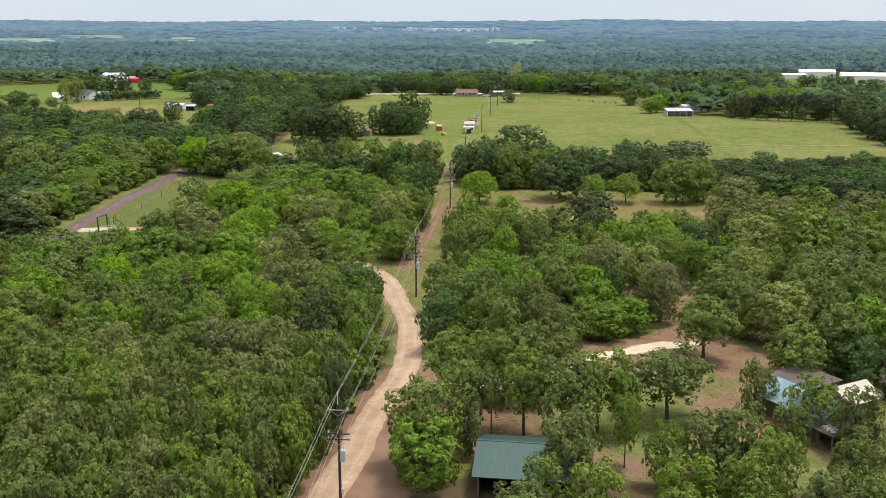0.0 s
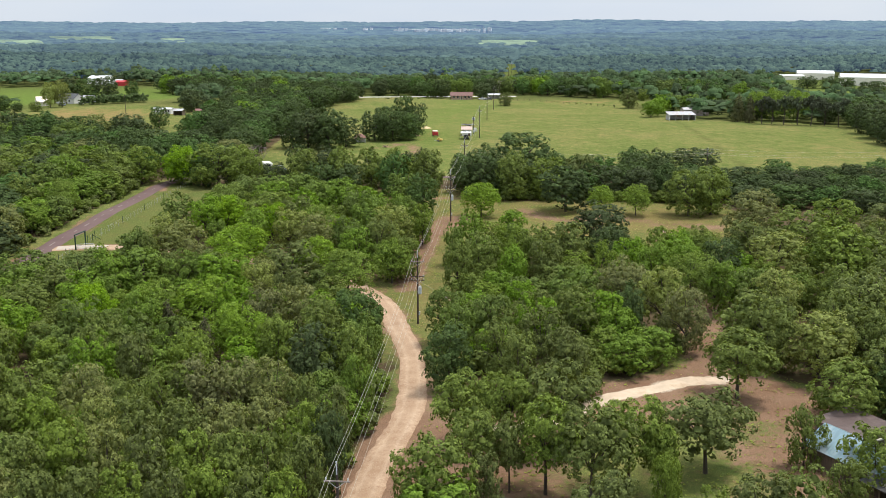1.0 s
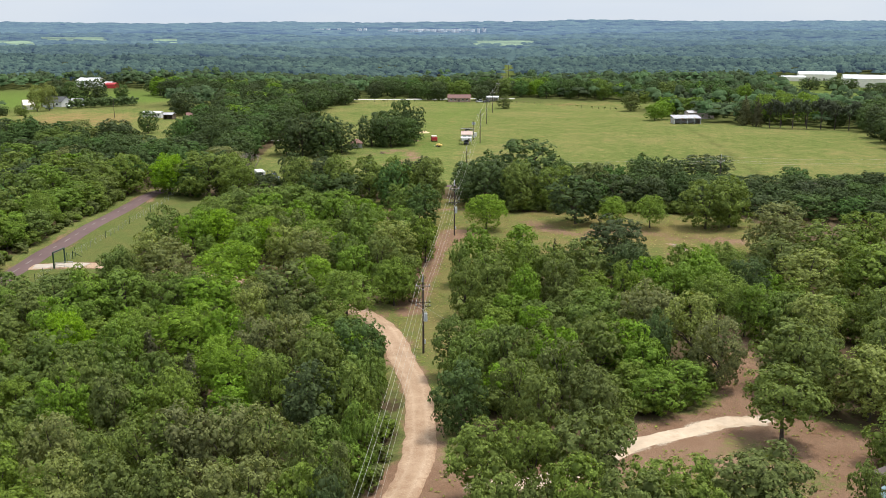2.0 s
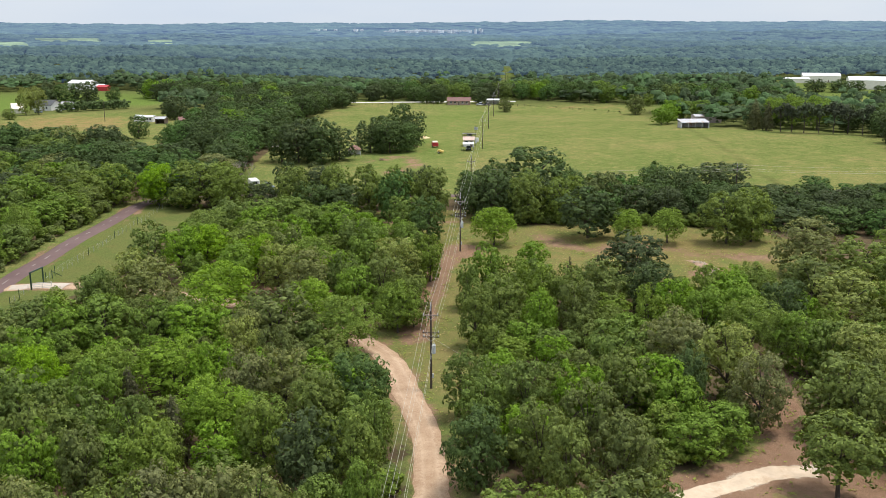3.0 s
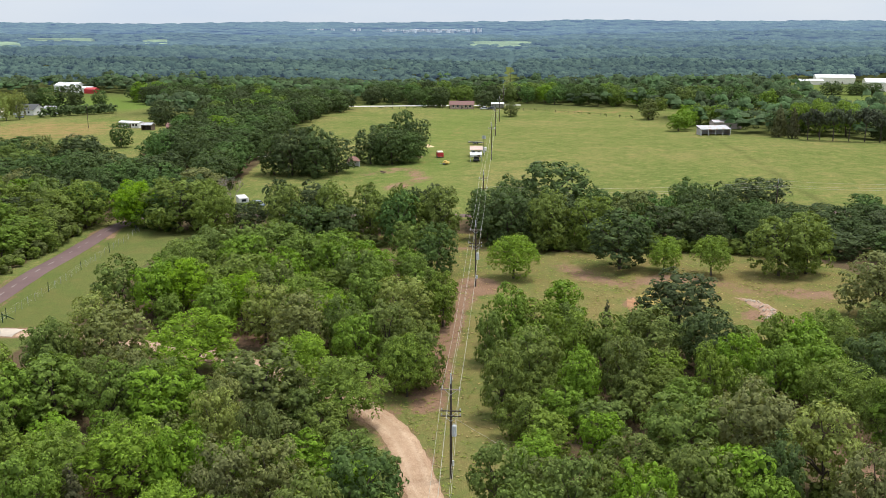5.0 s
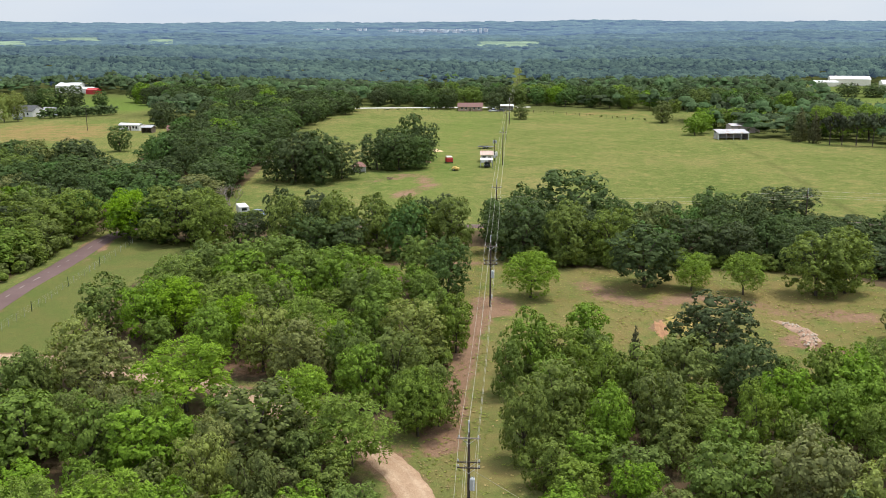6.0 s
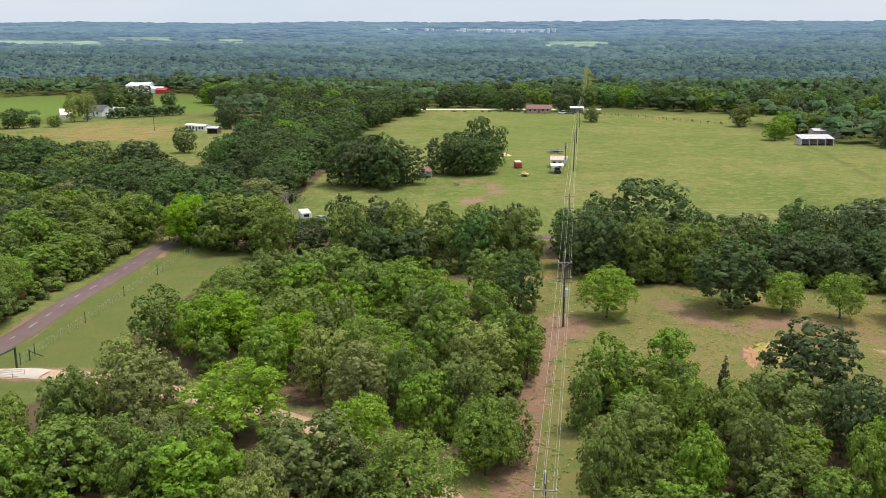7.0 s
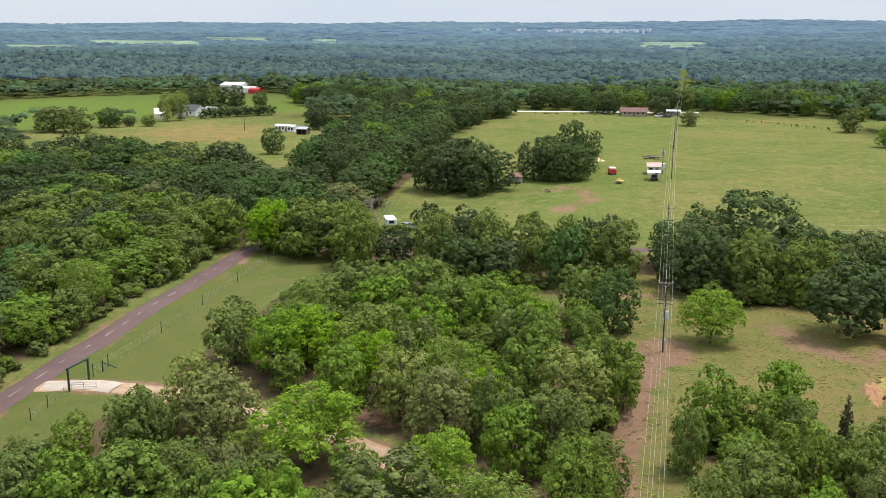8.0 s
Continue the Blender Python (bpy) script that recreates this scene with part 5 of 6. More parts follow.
for u in (0.02, 0.5, 0.98):
    part("stile", built(rod, Vector((0.2 + 3.2 * u, 0.1 + 0.9 * u, 0.2)), Vector((0.2 + 3.2 * u, 0.1 + 0.9 * u, 1.3)), 0.035, 0.035, 6), STEEL, leaf_gate)
brace = thing("fence_brace", -76.2, 219.0, None, 0, "short leaning dark post bracing the fence corner", "fence brace")
part("upright", built(rod, (0, 0, -0.3), (0, 0, 1.7), 0.09, 0.08, 8), GREEN_STEEL, brace)
part("strut", built(rod, (0, 0, 1.4), (1.2, 1.6, 0.05), 0.06, 0.06, 8), GREEN_STEEL, brace)


# ---- trees of the pasture and its edges ----
plant("d", [(-47, 359, 6.8, 15.5), (-39.5, 358, 6.8, 15.5), (-34, 363, 5.2, 12.5), (-53, 362, 5.6, 13.5), (-44, 366, 6, 16), (-24.5, 381, 5.5, 12), (-17.5, 379.5, 6, 13), (-11.5, 382, 5, 11.5), (-20, 388, 6, 14), (-14, 402, 4.6, 17.5), (-9.5, 398, 4.6, 14)])
plant("p", [(142, 438.5, 4.0, 12.5), (146, 437, 3.6, 11.5), (150.5, 435, 4.0, 13), (155.5, 432.5, 3.7, 12), (160.5, 430, 4.0, 13), (165.5, 428, 3.6, 12), (170.5, 425.5, 3.9, 12.5)])
plant("c", [(134.5, 449, 4.6, 14), (138.5, 444.5, 4.2, 13)])
plant("d", [(172, 398, 7, 14), (168, 382, 6.6, 13), (165, 366, 6.6, 13.5), (163.5, 350, 6, 12), (174, 366, 7, 14), (178, 384, 7, 14), (138, 456, 5, 12), (147, 460, 5, 13), (170, 438, 6, 13)])
plant("e", [(102, 478, 4.8, 8.5), (107, 486, 4.8, 9.5), (113, 505, 5, 10), (121, 512, 5, 10.5), (130, 512, 5, 10.5), (138, 505, 4.6, 10)])
plant("o", [(-240, 494, 8.0, 11.5), (-229, 491, 7.5, 12), (-213, 530, 3.8, 6), (38, 564, 4.5, 8),
            (104, 542, 5.5, 11), (123, 595, 4, 8), (10, 622, 3, 5)])
plant("d", [(176, 420, 6, 13), (182, 412, 6, 12), (184, 398, 6, 13), (178, 404, 5, 12), (180, 384, 5, 11), (172, 372, 4.5, 10), (188, 440, 7, 14)])
plant("d", [(-228, 521, 6.4, 10.3), (-222, 529, 3.2, 5.4), (-214, 613, 7, 15), (-203, 616, 7, 16), (-134, 541, 6.2, 11.4), (-233, 639, 5.5, 13), (-170, 652, 6, 12), (-158, 648, 6, 13), (-4, 626, 6, 12), (3, 622, 6, 13), (28, 617, 6, 11), (-129, 524, 6.4, 13.5), (-119, 427, 3.9, 10.5), (-190, 624, 4.5, 12), (-224, 612, 6, 12)])
plant("y", [(-215, 556, 4.8, 15), (-210, 560, 4.6, 16), (-125, 366, 6.4, 12.6)])
plant("w", [(-136, 367, 6.6, 11), (-143, 364, 6.6, 13.5), (-108, 370, 4.0, 9), (-91, 380, 5.6, 12), (-85, 379, 5.6, 12), (-98, 390, 4.6, 7.5), (-95, 400, 5.6, 10), (-100, 412, 5.0, 9), (-97, 426, 5.6, 11), (-100, 446, 5.6, 11), (-105, 462, 5.2, 10)])
plant("d", [(-114, 369, 6.8, 12)])
plant("e", [(-57.6, 306, 2.6, 5.5)])
plant("b", [(-57, 310, 2.2, 2.6), (-53.4, 309.5, 1.8, 2.0), (-50.5, 309, 2.0, 2.6)])
plant("d", [(-68, 287, 5, 9.5), (-59, 289, 5, 9), (-47, 283, 4.5, 7.5)])
plant("e", [(-75, 290, 6, 10.5)])
plant("l", [(152, 452, 6.5, 15.5), (162, 450, 6.5, 15), (145, 458, 5, 14)])
plant("d", [(262, 702, 8, 9), (276, 697, 8, 9), (289, 702, 7, 8.5), (258, 594, 7, 13), (268, 604, 7, 12.5)])


# ---- buildings ----
def metal_roof(name, base, stain=None):
    m, nt, b = shader(name, 0.5, 0.35, 0.4)
    run = noise_of(nt, 1.2, 5, 0.6, (6, 0.5, 1))
    c = ramp(nt, run, [(0.3, tuple(x * 0.8 for x in base)), (0.7, tuple(min(1, x * 1.15) for x in base))])
    c = mix(nt, mathn(nt, "MULTIPLY", noise_of(nt, 9, 3), 0.35), c, tuple(x * 0.75 for x in base))
    if stain:
        c = mix(nt, ramp(nt, noise_of(nt, 0.5, 6, 0.7), [(0.5, (0, 0, 0)), (0.62, (1, 1, 1))]), c, stain)
    nt.links.new(c, b.inputs["Base Color"])
    bump(nt, b, run, 0.15)
    return m


GREEN_ROOF = metal_roof("green_metal_roof", (0.050, 0.086, 0.076))
BLUE_ROOF = metal_roof("pale_blue_metal_roof", (0.21, 0.31, 0.35), (0.32, 0.38, 0.40))
CREAM_ROOF = metal_roof("cream_metal_roof", (0.72, 0.64, 0.52))
DARK_ROOF = metal_roof("dark_tar_roof", (0.075, 0.075, 0.075), (0.13, 0.12, 0.11))
RUSTY_ROOF = metal_roof("grey_rusty_tin", (0.46, 0.46, 0.48), (0.36, 0.25, 0.20))
WHITE_ROOF = metal_roof("white_metal_roof", (0.78, 0.79, 0.80))
RED_ROOF = metal_roof("brick_red_roof", (0.17, 0.082, 0.07), (0.13, 0.07, 0.06))
BROWN_ROOF = metal_roof("brown_tar_roof", (0.13, 0.095, 0.09), (0.17, 0.13, 0.12))
RED_METAL = metal_roof("bright_red_metal", (0.50, 0.045, 0.05))
WHITE_WALL = grainy("white_siding", (0.72, 0.71, 0.68), 0.7, 0.1, 1.2, 15, stain=(0.55, 0.52, 0.47))
CREAM_WALL = grainy("cream_siding", (0.76, 0.72, 0.63), 0.7, 0.1, 1.2, 15)
GREY_WALL = grainy("grey_siding", (0.42, 0.43, 0.44), 0.7, 0.1, 1.2, 15)
BRICK_WALL = grainy("pale_brick_wall", (0.40, 0.28, 0.22), 0.9, 0.2, 1.5, 22)
WOOD_WALL = grainy("weathered_boards", (0.16, 0.12, 0.09), 0.9, 0.35, 1.5, 18, stretch=(6, 6, 0.5))
GLASS, g_nt, g_b = shader("dark_window_glass", 0.08, 0, 0.5)
g_b.inputs["Base Color"].default_value = (0.02, 0.025, 0.03, 1)
RUBBER = grainy("black_rubber", (0.02, 0.02, 0.02), 0.8, 0.2, 4, 30)
TRIM = grainy("white_trim", (0.75, 0.75, 0.73), 0.6, 0.08, 2, 20)


def slope(bm, x0, x1, y0, z0, y1, z1, thick=0.12, ribs=0.0):
    """One roof plane from its eave (y0, z0) to its ridge (y1, z1), with raised ribs."""
    n = Vector((0, -(z1 - z0), (y1 - y0))).normalized() * (1 if y1 > y0 else -1)
    def slab(xa, xb, t0, t1):
        a = [Vector((x, y, z)) + n * t for t in (t0, t1) for x, y, z in ((xa, y0, z0), (xb, y0, z0), (xb, y1, z1), (xa, y1, z1))]
        v = [bm.verts.new(p) for p in a]
        for f in ((0, 1, 2, 3), (7, 6, 5, 4), (0, 4, 5, 1), (1, 5, 6, 2), (2, 6, 7, 3), (3, 7, 4, 0)):
            bm.faces.new([v[i] for i in f])
    slab(x0, x1, 0, thick)
    if ribs:
        x = x0 + ribs / 2
        while x < x1:
            slab(x - 0.03, x + 0.03, thick, thick + 0.05)
            x += ribs
    bmesh.ops.recalc_face_normals(bm, faces=bm.faces)


def gable_walls(bm, lx, wy, eave, rise, t=0.15, open_front=False):
    """Four walls with thickness; the two ends rise to the ridge, which runs along x."""
    for s in (-1, 1):
        x0, x1 = sorted((s * lx / 2, s * (lx / 2 - t)))
        pts = [(-wy / 2, -0.3), (wy / 2, -0.3), (wy / 2, eave), (0, eave + rise), (-wy / 2, eave)]
        va, vb = [bm.verts.new((x0, y, z)) for y, z in pts], [bm.verts.new((x1, y, z)) for y, z in pts]
        bm.faces.new(va)
        bm.faces.new(vb[::-1])
        for i in range(5):
            bm.faces.new((va[i], vb[i], vb[(i + 1) % 5], va[(i + 1) % 5]))
    bmesh.ops.recalc_face_normals(bm, faces=bm.faces)
    box(bm, -lx / 2 + t, lx / 2 - t, wy / 2 - t, wy / 2, -0.3, eave)
    if not open_front:
        box(bm, -lx / 2 + t, lx / 2 - t, -wy / 2, -wy / 2 + t, -0.3, eave)


def opening(parent, kind, x, z, w, h, y, pane=GLASS):
    """A door or window on the front wall: frame proud of the wall, pane set back in it."""
    bm = bmesh.new()
    f = 0.09
    for x0, x1, z0, z1 in ((x - w / 2 - f, x - w / 2, z - f, z + h + f), (x + w / 2, x + w / 2 + f, z - f, z + h + f), (x - w / 2, x + w / 2, z - f, z), (x - w / 2, x + w / 2, z + h, z + h + f)):
        box(bm, x0, x1, y - 0.05, y + 0.02, z0, z1)
    ob = part(kind, bm, TRIM, parent)
    part("pane" if kind == "window" else "door_panel", built(box, x - w / 2, x + w / 2, y - 0.025, y + 0.01, z, z + h), pane, ob)


def gable_house(name, x, y, turn, lx, wy, eave, rise, wall, roof, label, category="house", ribs=0.0, over=0.4, windows=(), doors=(), posts=0, open_front=False, group=""):
    top = thing(name, x, y, None, turn, label, category, group)
    part("wall", built(gable_walls, lx, wy, eave, rise, 0.15, open_front), wall, top)
    drop = rise * over / (wy / 2)
    for s in (-1, 1):
        z0, z1 = eave - drop + 0.03, eave + rise + 0.03
        sheet = part("roof", built(slope, -lx / 2 - over, lx / 2 + over, s * (wy / 2 + over), z0, 0, z1, 0.1), roof, top)
        n = int((lx + 2 * over) / ribs) if ribs else 0
        rib_me = None
        for k in range(1, n):
            at = pose(-lx / 2 - over + k * (lx + 2 * over) / n, 0, 0)
            if rib_me is None:
                rib_me = part("rib", built(slope, -0.03, 0.03, s * (wy / 2 + over), z0 + 0.04, 0, z1 + 0.04, 0.05), roof, sheet, "", at).data
            else:
                ob = new("rib", rib_me)
                ob.parent, ob.matrix_basis = sheet, at
    part("ridge_cap", built(rod, (-lx / 2 - over, 0, eave + rise + 0.12), (lx / 2 + over, 0, eave + rise + 0.12), 0.10, 0.10, 6), roof, top)
    for wx in windows:
        opening(top, "window", wx, 1.0, 1.1, 1.1, -wy / 2)
    for dx in doors:
        opening(top, "door", dx, 0.0, 1.0, 2.05, -wy / 2, WOOD_WALL)
    for k in range(posts):
        px = -lx / 2 + 0.15 + (lx - 0.3) * k / max(1, posts - 1)
        part("post", built(box, px - 0.08, px + 0.08, -wy / 2 + 0.02, -wy / 2 + 0.18, -0.3, eave - 0.05, 0.01), WOOD_WALL, top)
    return top


# the green-roofed lodge in the yard
gable_house("lodge", 8.8, 95.4, -8, 9.4, 9.6, 2.6, 1.5, WOOD_WALL, GREEN_ROOF, "low lodge under a ribbed green metal roof", "house", 0.45, 0.5, posts=5, open_front=True)

# the blue-roofed house: main gable, cream wing behind it, flat brown annexe and dark porch
farm = thing("ranch_house", 46.0, 110.0, None, -62, "ranch house with patched pale blue, cream and dark metal roofs", "house")
part("wall", built(gable_walls, 9.6, 6.0, 2.6, 1.5), WOOD_WALL, farm, "", pose(-1.4, -0.8, 0))
for s in (-1, 1):
    part("roof", built(slope, -5.2, 5.2, s * 3.5, 2.38, 0, 4.13, 0.1), BLUE_ROOF, farm, "patched pale blue metal roof", pose(-1.4, -0.8, 0))
porch_roof = part("porch_roof", built(slope, 2.4, 7.2, -6.2, 2.3, -2.2, 2.75, 0.12), DARK_ROOF, farm, "dark flat porch roof strewn with leaves")
for k in range(3):
    part("porch_post", built(box, 2.6 + k * 2.1, 2.76 + k * 2.1, -6.0, -5.84, -0.3, 2.3), WOOD_WALL, farm)
part("porch_wall", built(box, 3.6, 6.9, -2.6, -2.4, -0.3, 2.7), WOOD_WALL, farm)
bm = bmesh.new()
slope(bm, -2.6, 3.2, -2.6, 3.0, 0, 4.5, 0.12)
slope(bm, -2.6, 3.2, 2.6, 3.0, 0, 4.5, 0.12)
part("wing_roof", bm, grainy("cream_painted_tin", (0.50, 0.44, 0.36), 0.7, 0.12, 1.2, 12, stain=(0.42, 0.35, 0.27)), farm, "sunlit cream metal wing roof", pose(0.3, 4.2, 0, 0, 0, 90))
part("wing_wall", built(gable_walls, 5.0, 4.6, 3.1, 1.2), WOOD_WALL, farm, "", pose(0.3, 4.5, 0, 0, 0, 90))
part("annexe_roof", built(slope, -10.5, -3.6, 1.6, 2.7, 8.2, 2.9, 0.12), BROWN_ROOF, farm, "low brown annexe roof")
part("annexe_wall", built(box, -10.2, -3.9, 2.0, 7.9, -0.3, 2.68), WOOD_WALL, farm)


def debris(bm, rng, n, w, d, h):
    for _ in range(n):
        a = rng.uniform(0, 6.28)
        c = Vector((rng.uniform(-w, w), rng.uniform(-d, d), rng.uniform(0, h)))
        e = Vector((math.cos(a), math.sin(a), rng.uniform(-0.1, 0.1))) * rng.uniform(0.1, 0.4)
        rod(bm, c - e, c + e, 0.05, 0.04, 5)


SCRAP = grainy("pale_scrap_wood", (0.55, 0.50, 0.43), 0.9, 0.3, 2, 14)
heap = bmesh.new()
debris(heap, random.Random(5), 60, 1.0, 0.5, 0.06)
part("leaf_litter", heap, SCRAP, porch_roof, "pale dry litter on the roof", pose(5.6, -4.9, 2.58, 6, 0, 0))


# the pasture: hut under the trees, cabin with awning, wagon, trailer, tanks
def hip_hut(x, y, turn):
    top = thing("garden_pavilion", x, y, None, turn, "open pavilion with brick-red hipped roof and white posts", "pavilion")
    bm = bmesh.new()
    base = [bm.verts.new(p) for p in ((-2.9, -2.5, 2.3), (2.9, -2.5, 2.3), (2.9, 2.5, 2.3), (-2.9, 2.5, 2.3))]
    low = [bm.verts.new((v.co.x, v.co.y, 2.16)) for v in base]
    ra, rb = bm.verts.new((-0.8, 0, 3.9)), bm.verts.new((0.8, 0, 3.9))
    for f in ((base[0], base[1], rb, ra), (base[1], base[2], rb), (base[2], base[3], ra, rb), (base[3], base[0], ra), tuple(low[::-1])):
        bm.faces.new(f)
    for i in range(4):
        bm.faces.new((low[i], low[(i + 1) % 4], base[(i + 1) % 4], base[i]))
    part("roof", bm, RED_ROOF, top)
    for px, py in ((-2.5, -2.1), (2.5, -2.1), (2.5, 2.1), (-2.5, 2.1), (0, -2.1)):
        part("post", built(box, px - 0.12, px + 0.12, py - 0.12, py + 0.12, -0.3, 2.2, 0.02), TRIM, top)
    part("back_wall", built(box, -2.4, 2.4, 1.9, 2.05, -0.3, 2.2), WHITE_WALL, top)
    top.scale = (0.78, 0.78, 0.85)


hip_hut(-29.8, 375.5, 6)
gable_house("cabin", 10.9, 397.0, -2, 3.8, 4.8, 2.5, 0.9, WHITE_WALL, metal_roof("faded_pink_roof", (0.50, 0.38, 0.33), (0.42, 0.28, 0.22)), "small white cabin with a tan roof in the pasture", "cabin", 0, 0.3, windows=(-0.9,), doors=(0.9,))
awn = thing("awning", 10.2, 385.5, None, -2, "flat white metal awning on thin posts", "awning")
part("canopy", built(box, -2.0, 2.0, -2.6, 2.6, 2.4, 2.5, 0.02), WHITE_ROOF, awn)
for px in (-1.9, 1.9):
    for py in (-2.4, 0, 2.4):
        part("post", built(rod, (px, py, -0.3), (px, py, 2.42), 0.05, 0.05, 8), STEEL, awn)


def wheel(parent, x, y, r, w=0.22):
    tyre = bmesh.new()
    rod(tyre, (x - w / 2, y, r), (x + w / 2, y, r), r, r, 16)
    t = part("wheel", tyre, RUBBER, parent)
    part("rim", built(rod, (x - w / 2 - 0.01, y, r), (x + w / 2 + 0.01, y, r), r * 0.55, r * 0.55, 10), STEEL, t)


def car(x, y, turn, paint, label, tall=1.0, name="car", group=""):
    top = thing(name, x, y, None, turn, label, name.replace("_", " "), group)
    bm = bmesh.new()
    box(bm, -0.92, 0.92, -2.25, 2.25, 0.35, 0.95, 0.12)
    part("body", bm, paint, top)
    bm = bmesh.new()
    z1 = 0.95 + 0.55 * tall
    v = [bm.verts.new(p) for p in ((-0.85, -1.6, 0.93), (0.85, -1.6, 0.93), (0.85, 1.1, 0.93), (-0.85, 1.1, 0.93), (-0.68, -1.0, z1), (0.68, -1.0, z1), (0.68, 0.6, z1), (-0.68, 0.6, z1))]
    for f in ((4, 5, 6, 7), (0, 1, 5, 4), (1, 2, 6, 5), (2, 3, 7, 6), (3, 0, 4, 7)):
        bm.faces.new([v[i] for i in f])
    part("cabin_glass", bm, GLASS, top)
    part("roof_panel", built(box, -0.68, 0.68, -1.0, 0.6, z1, z1 + 0.05, 0.02), paint, top)
    for wx in (-0.85, 0.85):
        for wy in (-1.4, 1.4):
            wheel(top, wx, wy, 0.33)
    return top


CAR_DARK, CAR_WHITE = grainy("dark_car_paint", (0.03, 0.03, 0.035), 0.3, 0.1, 2, 20), grainy("white_car_paint", (0.72, 0.73, 0.74), 0.3, 0.05, 2, 20)
CAR_BLUE, YELLOW = grainy("grey_blue_car_paint", (0.16, 0.20, 0.26), 0.3, 0.1, 2, 20), grainy("faded_yellow_paint", (0.62, 0.44, 0.12), 0.6, 0.2, 2, 20, stain=(0.35, 0.22, 0.10))
car(10.3, 385.0, 0, CAR_DARK, "dark pickup parked under the white awning", 1.2)

wagon = thing("hay_wagon", -1.6, 394.0, None, 8, "red box wagon with a cream roof standing in the grass", "wagon")
part("body", built(box, -1.05, 1.05, -1.5, 1.5, 0.5, 1.8, 0.06), RED_METAL, wagon)
part("roof", built(box, -0.98, 0.98, -1.3, 1.3, 1.8, 2.25, 0.1), CREAM_ROOF, wagon)
for wx in (-0.95, 0.95):
    for wy in (-1.0, 1.0):
        wheel(wagon, wx, wy, 0.36)
part("drawbar", built(rod, (0, -1.5, 0.5), (0, -2.6, 0.35), 0.05, 0.05, 6), STEEL, wagon)
baler = thing("yellow_baler", 0.0, 377.8, None, 65, "small faded yellow hay machine on two wheels", "farm machine")
part("body", built(box, -0.75, 0.75, -1.2, 1.0, 0.4, 1.0, 0.15), YELLOW, baler)
part("hood", built(box, -0.45, 0.5, -0.3, 0.7, 1.0, 1.35, 0.1), YELLOW, baler)
for wx in (-0.8, 0.8):
    wheel(baler, wx, 0.2, 0.38)
part("tongue", built(rod, (0, 1.0, 0.45), (0, 2.1, 0.3), 0.06, 0.06, 6), STEEL, baler)

SAND = grainy("tan_sand", (0.60, 0.45, 0.26), 0.95, 0.15, 1, 12)


def mound(name, x, y, r, h, mat, label, category, seed=0):
    n, rings = 20, 5
    rng = random.Random(seed)
    bm = bmesh.new()
    tip = bm.verts.new((0, 0, h))
    prev = None
    for k in range(1, rings + 1):
        u = k / rings
        ring = [bm.verts.new((r * u * math.cos(6.283 * i / n) * rng.uniform(0.9, 1.1), r * u * math.sin(6.283 * i / n) * rng.uniform(0.9, 1.1), h * (1 - u) ** 1.2 * rng.uniform(0.9, 1.1) - 0.05 * u)) for i in range(n)]
        for i in range(n):
            j = (i + 1) % n
            bm.faces.new((tip, ring[i], ring[j]) if prev is None else (prev[i], ring[i], ring[j], prev[j]))
        prev = ring
    me = bpy.data.meshes.new(name)
    bm.to_mesh(me)
    bm.free()
    me.materials.append(mat)
    ob = new(name, me)
    ob.matrix_basis = pose(x, y, ground_z(x, y) + 0.05)
    return tagged(ob, label, category)


mound("sand_heap", -5.4, 423.5, 2.3, 0.9, SAND, "low heap of tan sand on the grass", "heap", 1)
mound("soil_heap", -9.0, 396.0, 1.7, 0.6, grainy("brown_soil_heap", (0.35, 0.22, 0.14), 0.95, 0.2, 1, 9), "brown heap of soil by the trees", "heap", 2)
flat = thing("flatbed_trailer", 12.6, 431.0, None, 78, "dark loaded flatbed trailer in the pasture", "trailer")
part("deck", built(box, -1.1, 1.1, -2.8, 2.8, 0.6, 0.8, 0.02), CAR_DARK, flat)
bm = bmesh.new()
debris(bm, random.Random(9), 26, 0.9, 2.4, 0.7)
part("load", bm, WOOD_WALL, flat, "dark loose load", pose(0, 0, 0.82))
for wx in (-1.05, 1.05):
    for wy in (-0.6, 0.5):
        wheel(flat, wx, wy, 0.36)
tank = thing("water_tank", 14.6, 409.0, None, 0, "white cube water tank in a steel cage", "tank")
part("vessel", built(box, -0.65, 0.65, -0.65, 0.65, 0.15, 1.6, 0.08), WHITE_WALL, tank)
for s in (-0.68, 0.68):
    for q in (-0.68, 0.68):
        part("cage_bar", built(rod, (s, q, 0), (s, q, 1.65), 0.03, 0.03, 6), STEEL, tank)
svc = thing("service_pole", 13.6, 398.0, None, 0, "short wooden service pole with three pale transformers", "utility pole")
part("shaft", built(rod, (0, 0, -0.5), (0, 0, 7.5), 0.14, 0.1, 10), POLE_WOOD, svc)
for ax, ay in ((0.4, 0), (-0.4, 0), (0, 0.4)):
    part("transformer", built(rod, (ax, ay, 5.9), (ax, ay, 6.9), 0.25, 0.25, 12), GREY_PAINT, svc)
part("cabinet", built(box, -0.35, 0.35, -0.4, -0.12, 1.0, 2.0, 0.03), GREY_PAINT, svc)
for x, y, s in ((-15, 383, 1.0), (-19.7, 362.6, 0.8), (-11, 393, 0.8)):
    j = thing("scrap_pile", x, y, None, 0, "small dark pile of scrap and brush on the grass", "scrap")
    bm = bmesh.new()
    debris(bm, random.Random(int(x * 7)), 40, 1.1 * s, 0.8 * s, 0.8 * s)
    part("scrap", bm, WOOD_WALL, j)


